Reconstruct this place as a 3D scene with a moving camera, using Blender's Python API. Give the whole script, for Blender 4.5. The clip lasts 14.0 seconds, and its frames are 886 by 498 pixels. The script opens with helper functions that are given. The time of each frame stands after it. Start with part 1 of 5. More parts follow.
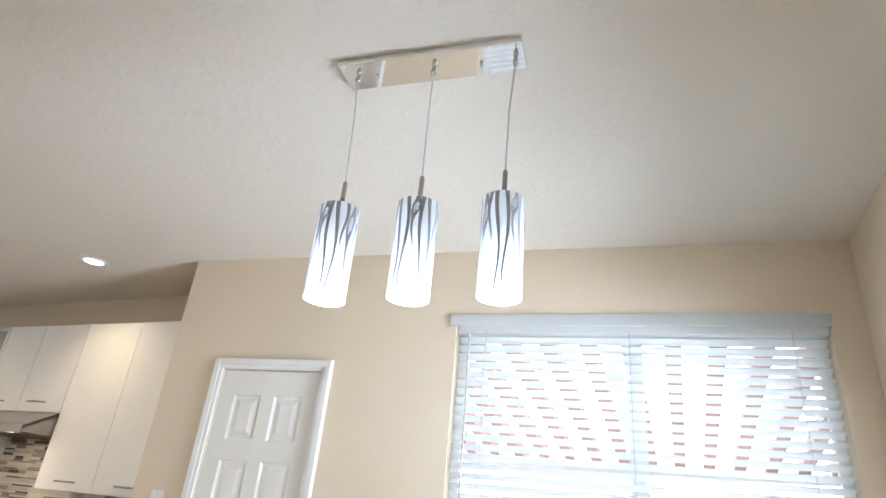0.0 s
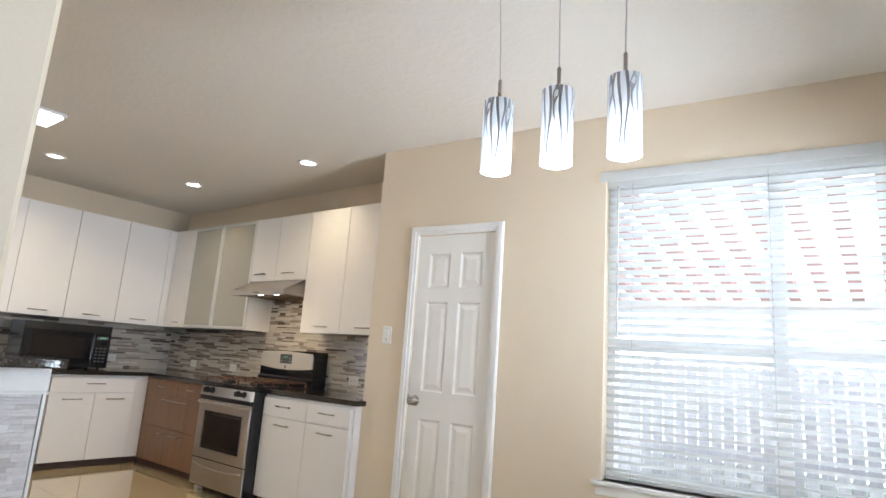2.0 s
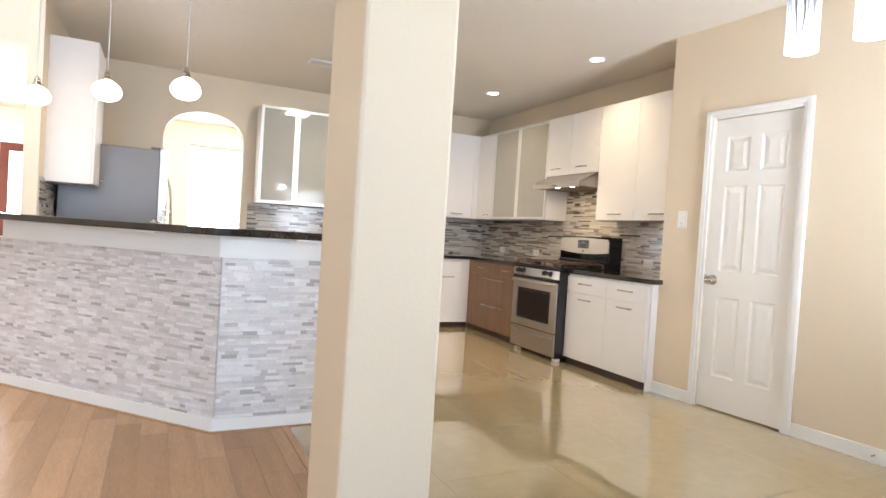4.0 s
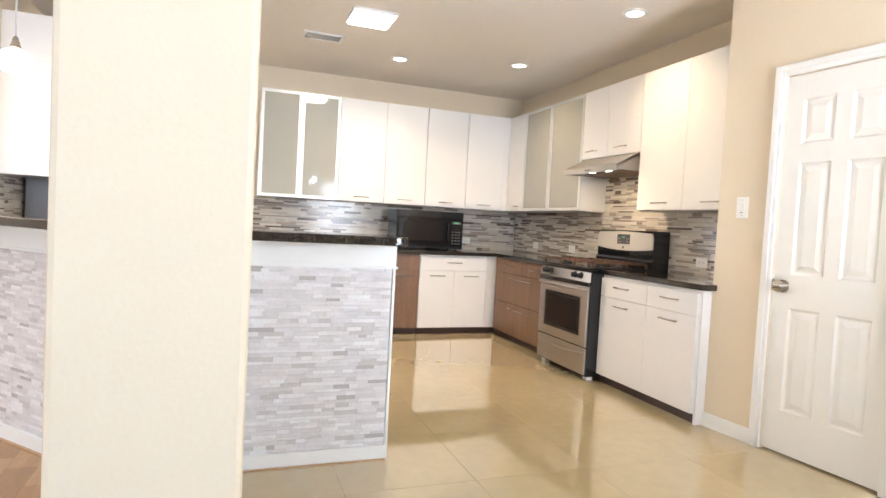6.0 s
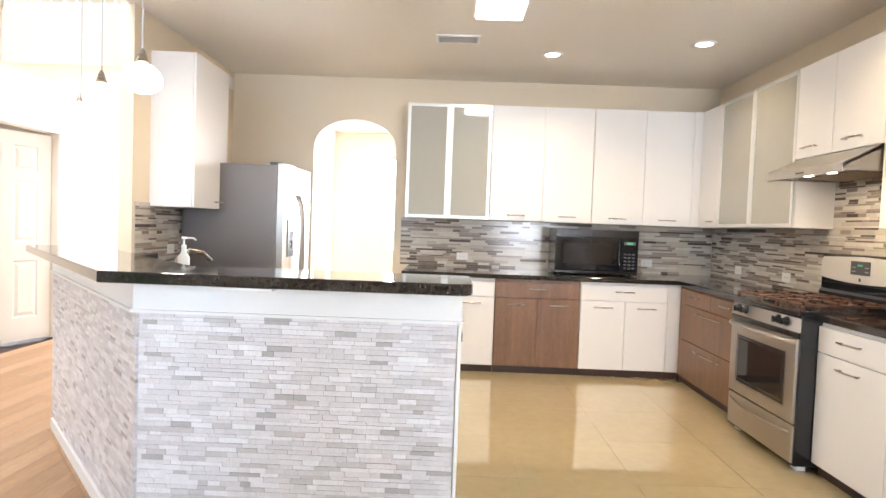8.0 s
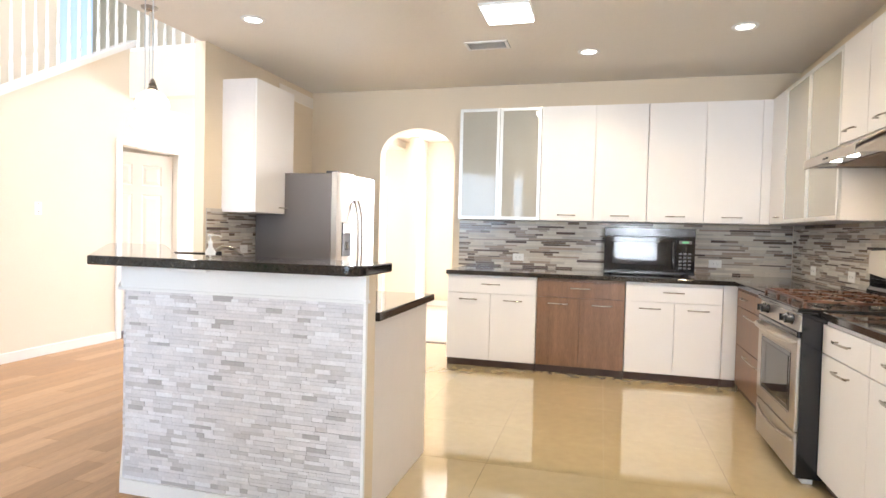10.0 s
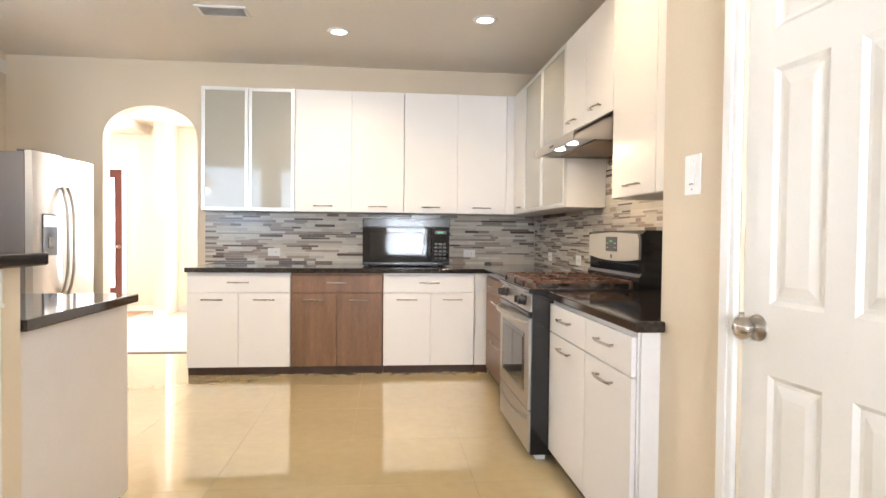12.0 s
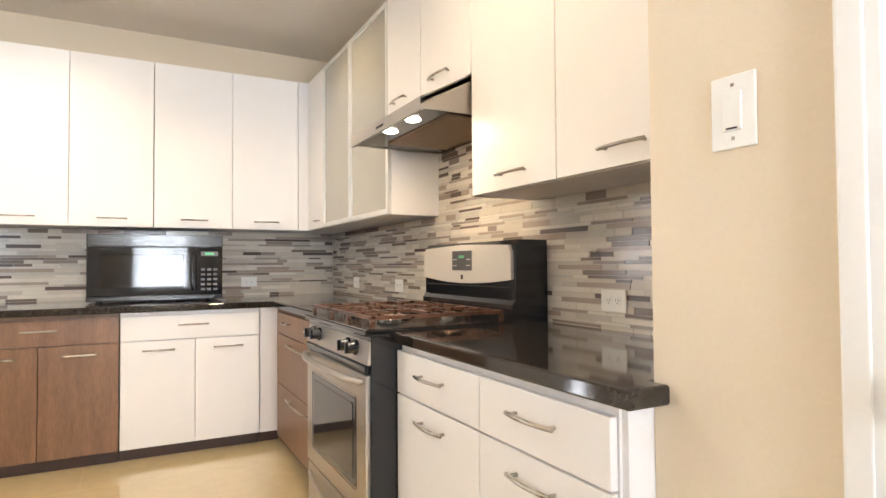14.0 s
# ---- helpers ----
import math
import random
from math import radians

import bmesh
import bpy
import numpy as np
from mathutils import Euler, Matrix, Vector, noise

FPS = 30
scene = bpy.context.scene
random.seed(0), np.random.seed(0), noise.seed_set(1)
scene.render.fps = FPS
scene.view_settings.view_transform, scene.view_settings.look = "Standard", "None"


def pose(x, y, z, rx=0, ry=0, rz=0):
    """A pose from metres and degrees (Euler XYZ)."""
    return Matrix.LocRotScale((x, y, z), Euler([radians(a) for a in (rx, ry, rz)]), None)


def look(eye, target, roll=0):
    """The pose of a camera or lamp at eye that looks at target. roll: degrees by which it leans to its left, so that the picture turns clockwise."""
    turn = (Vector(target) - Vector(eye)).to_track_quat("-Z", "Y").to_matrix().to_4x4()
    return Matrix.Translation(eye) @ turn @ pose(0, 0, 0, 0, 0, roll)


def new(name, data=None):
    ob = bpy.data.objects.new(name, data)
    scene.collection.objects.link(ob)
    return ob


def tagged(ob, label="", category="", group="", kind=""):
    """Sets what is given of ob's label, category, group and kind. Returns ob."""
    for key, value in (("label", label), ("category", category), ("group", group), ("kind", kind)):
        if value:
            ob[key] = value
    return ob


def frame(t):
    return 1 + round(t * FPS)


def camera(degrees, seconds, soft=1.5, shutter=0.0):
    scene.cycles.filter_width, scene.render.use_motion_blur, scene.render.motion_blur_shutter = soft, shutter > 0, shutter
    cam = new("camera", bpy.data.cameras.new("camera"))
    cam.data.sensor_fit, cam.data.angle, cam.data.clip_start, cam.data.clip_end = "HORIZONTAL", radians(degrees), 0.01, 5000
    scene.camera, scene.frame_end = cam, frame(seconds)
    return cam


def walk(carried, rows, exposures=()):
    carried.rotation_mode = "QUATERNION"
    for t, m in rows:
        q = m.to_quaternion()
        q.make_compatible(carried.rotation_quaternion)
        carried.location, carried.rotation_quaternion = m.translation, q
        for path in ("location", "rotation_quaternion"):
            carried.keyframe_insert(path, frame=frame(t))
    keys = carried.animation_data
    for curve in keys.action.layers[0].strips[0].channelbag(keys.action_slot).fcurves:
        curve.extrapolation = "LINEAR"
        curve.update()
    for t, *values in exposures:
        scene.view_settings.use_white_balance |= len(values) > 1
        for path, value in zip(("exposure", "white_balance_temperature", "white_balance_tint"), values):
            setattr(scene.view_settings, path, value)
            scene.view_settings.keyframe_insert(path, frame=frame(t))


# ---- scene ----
cam = camera(74.3, 14.0)
PATH = [
    (0, (0.288, 1.102, 1.412), (-0.411, 2.777, 2.252), 5.6),
    (0.5, (0.399, 1.067, 1.376), (-0.444, 2.678, 2.209), 5.3),
    (1, (0.492, 0.941, 1.31), (-0.518, 2.511, 2.026), 5.2),
    (1.5, (0.534, 0.766, 1.254), (-0.581, 2.333, 1.802), 4.6),
    (2, (0.585, 0.59, 1.205), (-0.62, 2.141, 1.582), 4.1),
    (2.5, (0.69, 0.444, 1.171), (-0.71, 1.853, 1.404), 3.9),
    (3, (0.811, 0.322, 1.168), (-0.763, 1.552, 1.274), 3.5),
    (3.5, (0.859, 0.205, 1.157), (-0.845, 1.251, 1.183), 3.5),
    (4, (0.891, 0.175, 1.134), (-0.906, 1.051, 1.085), 3.6),
    (6.5, (0.107, 1.113, 1.172), (-1.777, 1.782, 1.105), 2.9),
    (7, (-0.109, 1.266, 1.167), (-2.016, 1.865, 1.117), 2.6),
    (7.5, (-0.258, 1.416, 1.229), (-2.229, 1.747, 1.162), 2.5),
    (8, (-0.312, 1.616, 1.292), (-2.311, 1.591, 1.214), 2.1),
    (10.5, (-0.219, 2.738, 1.231), (-2.148, 2.212, 1.172), 1.4),
    (11, (-0.216, 2.825, 1.232), (-2.193, 2.531, 1.169), 1.2),
    (11.5, (-0.357, 2.833, 1.208), (-2.356, 2.803, 1.15), 0.9),
    (12, (-0.586, 2.797, 1.168), (-2.576, 2.995, 1.121), 0.6),
    (12.5, (-0.816, 2.798, 1.095), (-2.784, 3.151, 1.064), 0.4),
    (13, (-1.127, 2.864, 1.081), (-3.059, 3.38, 1.064), 0.1),
    (13.5, (-1.413, 2.883, 1.078), (-3.279, 3.605, 1.08), -0.2),
    (14, (-1.69, 2.862, 1.111), (-3.459, 3.793, 1.164), -0.4),
]
walk(cam, [(t, look(eye, target, roll)) for t, eye, target, roll in PATH],
     exposures=[(0.0, -0.44, 5700, 8), (1.5, -0.50, 5800, 9), (2.5, -0.42, 5880, 9), (3.2, -0.26, 5980, 10), (4.0, 0.0, 6050, 11), (7.0, 0.27, 6100, 11), (12.0, 0.20, 6200, 11), (14.0, 0.33, 6300, 11)])


# ---------- light and world ----------
world = bpy.data.worlds.new("sky")
scene.world = world
world.use_nodes = True
_wn = world.node_tree.nodes
_sky = _wn.new("ShaderNodeTexSky")
_sky.sky_type = "NISHITA"
_sky.sun_disc = False
_sky.sun_elevation, _sky.sun_rotation = radians(52), radians(200)
world.node_tree.links.new(_sky.outputs[0], _wn["Background"].inputs[0])
_wn["Background"].inputs[1].default_value = 0.15


def lamp(name, kind, energy, m, size=0.2, size_y=0.0, color=(1, 1, 1), spread=180):
    d = bpy.data.lights.new(name, kind)
    d.energy, d.color = energy, color
    if kind == "AREA":
        d.shape, d.size, d.spread = ("RECTANGLE" if size_y else "DISK"), size, radians(spread)
        if size_y:
            d.size_y = size_y
    elif kind == "SUN":
        d.angle = radians(size)
    else:
        d.shadow_soft_size = size
    ob = new(name, d)
    ob.matrix_world = m
    return ob


lamp("sun", "SUN", 4.0, look((0, 0, 20), (4.0, 9.0, 0)), 0.5, color=(1, 0.95, 0.88))
DAY, WARM, COOL = (0.92, 0.95, 1.0), (1.0, 0.76, 0.46), (0.86, 0.93, 1.0)
XR_OUT = 1.32
# Living room fill; the window it sits in is added and unseen.
lamp("living_fill", "AREA", 175, look((4.53, -0.8, 1.75), (0, -0.8, 1.6)), 2.5, 2.3, (0.62, 0.80, 1.0))
lamp("daylight_side_window", "AREA", 210, look((XR_OUT, 3.25, 1.36), (-3, 3.25, 1.36)), 0.9, 1.26, DAY)
lamp("daylight_hall_window", "AREA", 150, look((-9.5, 1.1, 1.6), (-6, 0.9, 1.4)), 1.0, 1.5, DAY)
# Fill for the stair void, shining down through an added ceiling opening.
lamp("stair_fill", "AREA", 200, look((-2.0, -1.5, 5.46), (-2.0, -1.5, 0)), 2.4, 1.3, DAY)
# Added fill standing inside the front door; the foyer has no such window.
lamp("foyer_fill", "AREA", 170, look((-9.2, -1.7, 1.9), (-5, -1.7, 1.2)), 1.2, 2.2, DAY)
# Fill added to brighten the room past the doorway; it has no window.
lamp("room_fill", "AREA", 60, look((-7.6, -4.2, 1.6), (-6, -3, 1.2)), 1.2, 1.4, DAY)

# ---------- materials ----------
MATS = {}


def material(name, color, rough=0.5, metal=0.0, coat=0.0, noise_scale=8.0, vary=0.06, bump=0.0, bump_scale=60.0, stretch=(1, 1, 1),
             fine=120.0, piece="", ramp=None, ior=1.45):
    """Principled surface with colour variation at two scales, an optional relief, and an optional tone for each piece."""
    m = bpy.data.materials.new(name)
    m.use_nodes = True
    nt = m.node_tree
    n, l = nt.nodes, nt.links
    p = n["Principled BSDF"]
    p.inputs["Roughness"].default_value = rough
    p.inputs["Metallic"].default_value = metal
    p.inputs["Coat Weight"].default_value = coat
    p.inputs["Coat Roughness"].default_value = 0.05
    p.inputs["IOR"].default_value = ior
    geo = n.new("ShaderNodeNewGeometry")
    mp = n.new("ShaderNodeMapping")
    mp.inputs["Scale"].default_value = stretch
    l.new(geo.outputs["Position"], mp.inputs["Vector"])
    n1, n2 = n.new("ShaderNodeTexNoise"), n.new("ShaderNodeTexNoise")
    n1.inputs["Scale"].default_value, n1.inputs["Detail"].default_value = noise_scale, 4
    n2.inputs["Scale"].default_value, n2.inputs["Detail"].default_value = fine, 3
    for t in (n1, n2):
        l.new(mp.outputs[0], t.inputs["Vector"])
    add = n.new("ShaderNodeMath")
    add.operation = "ADD"
    l.new(n1.outputs["Fac"], add.inputs[0])
    l.new(n2.outputs["Fac"], add.inputs[1])
    rng = n.new("ShaderNodeMapRange")
    rng.inputs["From Min"].default_value, rng.inputs["From Max"].default_value = 0.6, 1.4
    rng.inputs["To Min"].default_value, rng.inputs["To Max"].default_value = 1 - vary, 1 + vary
    l.new(add.outputs[0], rng.inputs["Value"])
    mul = n.new("ShaderNodeVectorMath")
    mul.operation = "SCALE"
    l.new(rng.outputs[0], mul.inputs["Scale"])
    if ramp:
        r = n.new("ShaderNodeValToRGB")
        r.color_ramp.interpolation = "CONSTANT"
        while len(r.color_ramp.elements) < len(ramp):
            r.color_ramp.elements.new(0.5)
        for e, (pos, c) in zip(r.color_ramp.elements, ramp):
            e.position, e.color = pos, (*c, 1)
        if piece == "island":
            l.new(geo.outputs["Random Per Island"], r.inputs["Fac"])
        else:
            oi = n.new("ShaderNodeObjectInfo")
            l.new(oi.outputs["Random"], r.inputs["Fac"])
        l.new(r.outputs["Color"], mul.inputs[0])
    else:
        mul.inputs[0].default_value = color
    l.new(mul.outputs[0], p.inputs["Base Color"])
    rr = n.new("ShaderNodeMapRange")
    rr.inputs["To Min"].default_value, rr.inputs["To Max"].default_value = max(rough * 0.85, 0.0), min(rough * 1.15, 1)
    l.new(n1.outputs["Fac"], rr.inputs["Value"])
    l.new(rr.outputs[0], p.inputs["Roughness"])
    if bump:
        nb = n.new("ShaderNodeTexNoise")
        nb.inputs["Scale"].default_value, nb.inputs["Detail"].default_value = bump_scale, 5
        l.new(mp.outputs[0], nb.inputs["Vector"])
        b = n.new("ShaderNodeBump")
        b.inputs["Strength"].default_value, b.inputs["Distance"].default_value = bump, 0.004
        l.new(nb.outputs["Fac"], b.inputs["Height"])
        l.new(b.outputs[0], p.inputs["Normal"])
    MATS[name] = m
    return m


def glow(name, color, strength):
    m = bpy.data.materials.new(name)
    m.use_nodes = True
    p = m.node_tree.nodes["Principled BSDF"]
    p.inputs["Base Color"].default_value = (*color, 1)
    p.inputs["Emission Color"].default_value = (*color, 1)
    p.inputs["Emission Strength"].default_value = strength
    return m


WALL = material("wall_paint_beige", (0.71, 0.605, 0.46), 0.62, vary=0.03, noise_scale=1.3, bump=0.12, bump_scale=90)
HALLWALL = material("wall_paint_cream", (0.77, 0.69, 0.58), 0.62, vary=0.03, noise_scale=1.3, bump=0.12, bump_scale=90)
CEIL = material("ceiling_knockdown", (0.79, 0.74, 0.67), 0.8, vary=0.03, noise_scale=1.0, bump=1.0, bump_scale=22)
# knockdown plaster: flat trowelled islands standing over the board
for _nd in [q for q in CEIL.node_tree.nodes if q.type == "BUMP"]:
    _src = _nd.inputs["Height"].links[0].from_socket
    _kd = CEIL.node_tree.nodes.new("ShaderNodeMapRange")
    _kd.interpolation_type = "SMOOTHSTEP"
    _kd.inputs["From Min"].default_value, _kd.inputs["From Max"].default_value = 0.50, 0.60
    CEIL.node_tree.links.new(_src, _kd.inputs["Value"])
    CEIL.node_tree.links.new(_kd.outputs[0], _nd.inputs["Height"])
    _nd.inputs["Strength"].default_value, _nd.inputs["Distance"].default_value = 0.16, 0.005
TRIM = material("trim_white_paint", (0.82, 0.81, 0.79), 0.32, vary=0.02, noise_scale=3)
DOORW = material("door_white_paint", (0.82, 0.80, 0.76), 0.34, vary=0.02, noise_scale=3)
CAB = material("cabinet_white", (0.80, 0.775, 0.76), 0.42, vary=0.02, noise_scale=2)
CARC = material("cabinet_carcass", (0.76, 0.72, 0.70), 0.45, vary=0.03)
WOOD = material("walnut_veneer", (0.185, 0.098, 0.052), 0.38, vary=0.35, noise_scale=3.0, fine=40, stretch=(6, 6, 0.6), bump=0.05)
TOE = material("toe_kick_brown", (0.055, 0.030, 0.022), 0.5, vary=0.2)
GRAN = material("granite_black_brown", (0.022, 0.017, 0.014), 0.08, vary=0.75, noise_scale=60, fine=260, coat=0.3)
NICKEL = material("brushed_nickel", (0.42, 0.38, 0.33), 0.28, 1.0, vary=0.05, stretch=(1, 1, 8))
STEEL = material("stainless_steel", (0.46, 0.42, 0.37), 0.32, 0.95, vary=0.04, stretch=(0.6, 0.6, 30), noise_scale=4)
FRSIDE = material("fridge_side_grey", (0.17, 0.150, 0.140), 0.36, 0.4, vary=0.03)
SATIN = material("satin_control_steel", (0.60, 0.565, 0.52), 0.42, 0.35, vary=0.03, stretch=(0.6, 0.6, 30))
CHROME = material("polished_chrome", (0.80, 0.80, 0.80), 0.05, 1.0, vary=0.02)
BLACK = material("black_enamel", (0.012, 0.012, 0.014), 0.18, vary=0.15, coat=0.3)
BGLASS = material("black_glass", (0.010, 0.010, 0.012), 0.04, vary=0.1)
OVENW = material("oven_window_glass", (0.016, 0.014, 0.014), 0.04, vary=0.1)
IRON = material("grate_bronze_iron", (0.20, 0.105, 0.07), 0.28, 0.7, vary=0.3, noise_scale=30)
FILTER = material("grease_filter_mesh", (0.24, 0.17, 0.12), 0.55, 0.4, vary=0.25, noise_scale=40, bump=0.4, bump_scale=220)
PLASTIC = material("white_plastic", (0.80, 0.79, 0.76), 0.35, vary=0.02)
DARK = material("dark_slot", (0.03, 0.03, 0.03), 0.6, vary=0.1)
GREYP = material("dark_grey_plastic", (0.08, 0.08, 0.085), 0.4, vary=0.1)
GREEN = glow("display_green", (0.10, 0.45, 0.2), 0.10)
FROST = material("frosted_glass", (0.365, 0.35, 0.30), 0.45, vary=0.05, noise_scale=2, coat=1.0)
ALU = material("satin_aluminium", (0.74, 0.74, 0.72), 0.33, 0.6, vary=0.03)
GROUT = material("grout_grey", (0.50, 0.47, 0.44), 0.8, vary=0.08)
TILEF = material("polished_porcelain", (0.46, 0.365, 0.205), 0.04, vary=0.07, noise_scale=2.2, fine=14, coat=1.0, ior=1.5)
TILEF.node_tree.nodes["Principled BSDF"].inputs["Coat Roughness"].default_value = 0.015
TILEF.node_tree.nodes["Principled BSDF"].inputs["Coat IOR"].default_value = 1.54
JOINT = material("floor_grout", (0.31, 0.25, 0.145), 0.7, vary=0.1)
PLANK = material("oak_plank", (0.40, 0.24, 0.125), 0.45, ramp=[(0.0, (0.41, 0.25, 0.135)), (0.3, (0.37, 0.22, 0.115)), (0.6, (0.44, 0.27, 0.15)), (0.85, (0.34, 0.20, 0.105))],
                 vary=0.22, noise_scale=2.2, fine=30, stretch=(0.7, 7, 7))
_SPL = [(0.0, (0.57, 0.51, 0.43)), (0.22, (0.37, 0.30, 0.245)), (0.36, (0.50, 0.46, 0.40)), (0.52, (0.19, 0.145, 0.115)),
        (0.63, (0.65, 0.60, 0.52)), (0.82, (0.29, 0.24, 0.205)), (0.92, (0.12, 0.092, 0.078))]
SPLASH = material("glass_stone_strip", (0.4, 0.38, 0.35), 0.16, ramp=_SPL, vary=0.10, noise_scale=12)
SPLASH_J = material("glass_stone_strip_joined", (0.4, 0.38, 0.35), 0.16, ramp=_SPL, piece="island", vary=0.10, noise_scale=12)
_BAR = [(0.0, (0.70, 0.67, 0.67)), (0.25, (0.62, 0.595, 0.60)), (0.45, (0.76, 0.74, 0.75)), (0.65, (0.66, 0.635, 0.64)), (0.82, (0.54, 0.51, 0.505)), (0.91, (0.42, 0.395, 0.39)), (0.95, (0.78, 0.77, 0.78))]
STONE = material("pale_marble_strip", (0.6, 0.6, 0.6), 0.45, ramp=_BAR, vary=0.10, noise_scale=16, fine=90, bump=0.2, bump_scale=70)
STONE_J = material("pale_marble_strip_joined", (0.6, 0.6, 0.6), 0.45, ramp=_BAR, piece="island", vary=0.10, noise_scale=16, fine=90, bump=0.2, bump_scale=70)
SLAT = material("blind_slat_white", (0.86, 0.87, 0.87), 0.4, vary=0.02)
_n, _l = SLAT.node_tree.nodes, SLAT.node_tree.links
_tr, _mx = _n.new("ShaderNodeBsdfTranslucent"), _n.new("ShaderNodeMixShader")
_tr.inputs[0].default_value, _mx.inputs[0].default_value = (0.93, 0.95, 0.94, 1), 0.5
_l.new(_n["Principled BSDF"].outputs[0], _mx.inputs[1])
_l.new(_tr.outputs[0], _mx.inputs[2])
_l.new(_mx.outputs[0], _n["Material Output"].inputs[0])
# Emission for the sheets that replace the bright sky outside the windows.
DAYGLOW = glow("glowing_sky_sheet", (0.93, 0.96, 1.0), 6.5)
REDDOOR = material("mahogany_door", (0.14, 0.035, 0.022), 0.3, vary=0.25, stretch=(5, 5, 0.6))
BRICKRED = material("patio_board_red", (0.70, 0.42, 0.37), 0.7, vary=0.15)
RAFTER = material("rafter_white_paint", (0.80, 0.80, 0.78), 0.6, vary=0.05)
FENCE = material("fence_weathered_grey", (0.66, 0.68, 0.72), 0.8, vary=0.2, stretch=(4, 4, 0.5))
GRASS = material("lawn", (0.07, 0.11, 0.035), 0.9, vary=0.4, noise_scale=6, bump=0.6)
LAMPON = glow("lamp_lens_lit", (1.0, 0.93, 0.80), 14.0)
PANELON = glow("light_panel_lit", (1.0, 0.97, 0.92), 7.0)
BULB = glow("bulb_lit", (0.90, 0.95, 1.0), 9.0)
GLOBE = glow("globe_glass_lit", (1.0, 0.95, 0.86), 3.2)
SMOKE = material("silvered_stripe", (0.46, 0.49, 0.54), 0.15, 0.1, vary=0.1)
CORD = material("clear_cord", (0.55, 0.55, 0.55), 0.3, vary=0.02)


def glass(name, tint=(0.95, 0.97, 0.97), rough=0.0):
    m = bpy.data.materials.new(name)
    m.use_nodes = True
    p = m.node_tree.nodes["Principled BSDF"]
    p.inputs["Base Color"].default_value = (*tint, 1)
    p.inputs["Roughness"].default_value = rough
    p.inputs["Transmission Weight"].default_value = 1.0
    p.inputs["IOR"].default_value = 1.2
    return m


PANE = glass("window_glass")


def shade_mat():
    """Thin lamp glass with a white wash: partly clear, glowing a little from the bulb within."""
    m = bpy.data.materials.new("shade_white_glass")
    m.use_nodes = True
    n, l = m.node_tree.nodes, m.node_tree.links
    p = n["Principled BSDF"]
    p.inputs["Base Color"].default_value = (0.86, 0.89, 0.93, 1)
    p.inputs["Roughness"].default_value = 0.12
    p.inputs["Emission Color"].default_value = (0.84, 0.92, 1.0, 1)
    p.inputs["Emission Strength"].default_value = 0.45
    clear, mix = n.new("ShaderNodeBsdfTransparent"), n.new("ShaderNodeMixShader")
    mix.inputs[0].default_value = 0.35
    l.new(p.outputs[0], mix.inputs[1])
    l.new(clear.outputs[0], mix.inputs[2])
    l.new(mix.outputs[0], n["Material Output"].inputs[0])
    return m


SHADE = shade_mat()

# ---------- building helpers ----------
ORIGIN = {}


def thing(name, at=(0, 0, 0), label="", category="", group="", kind=""):
    ob = new(name)
    ob.location = at
    ORIGIN[ob.name] = Vector(at)
    return tagged(ob, label, category, group, kind)


def part(name, bm, mat, parent=None, label="", smooth=False):
    me = bpy.data.meshes.new(name)
    o = ORIGIN[parent.name] if parent else Vector((0, 0, 0))
    bm.transform(Matrix.Translation(-o))
    bm.normal_update()
    bm.to_mesh(me)
    bm.free()
    me.materials.append(mat)
    if smooth:
        for f in me.polygons:
            f.use_smooth = True
    ob = new(name, me)
    if parent:
        ob.parent = parent
    ORIGIN[ob.name] = o
    return tagged(ob, label)


def box(bm, x0, x1, y0, y1, z0, z1, bev=0.0):
    b = bmesh.new() if bev else bm
    vs = [b.verts.new(c) for c in ((x0, y0, z0), (x1, y0, z0), (x1, y1, z0), (x0, y1, z0), (x0, y0, z1), (x1, y0, z1), (x1, y1, z1), (x0, y1, z1))]
    for f in ((0, 3, 2, 1), (4, 5, 6, 7), (0, 1, 5, 4), (1, 2, 6, 5), (2, 3, 7, 6), (3, 0, 4, 7)):
        b.faces.new([vs[i] for i in f])
    if bev:
        bmesh.ops.bevel(b, geom=list(b.edges), offset=bev, segments=2, affect="EDGES", profile=0.5)
        tmp = bpy.data.meshes.new("tmp")
        b.to_mesh(tmp)
        b.free()
        bm.from_mesh(tmp)
        bpy.data.meshes.remove(tmp)
    return bm


def B(x0, x1, y0, y1, z0, z1, bev=0.0):
    x0, x1, y0, y1, z0, z1 = min(x0, x1), max(x0, x1), min(y0, y1), max(y0, y1), min(z0, z1), max(z0, z1)
    return box(bmesh.new(), x0, x1, y0, y1, z0, z1, bev)


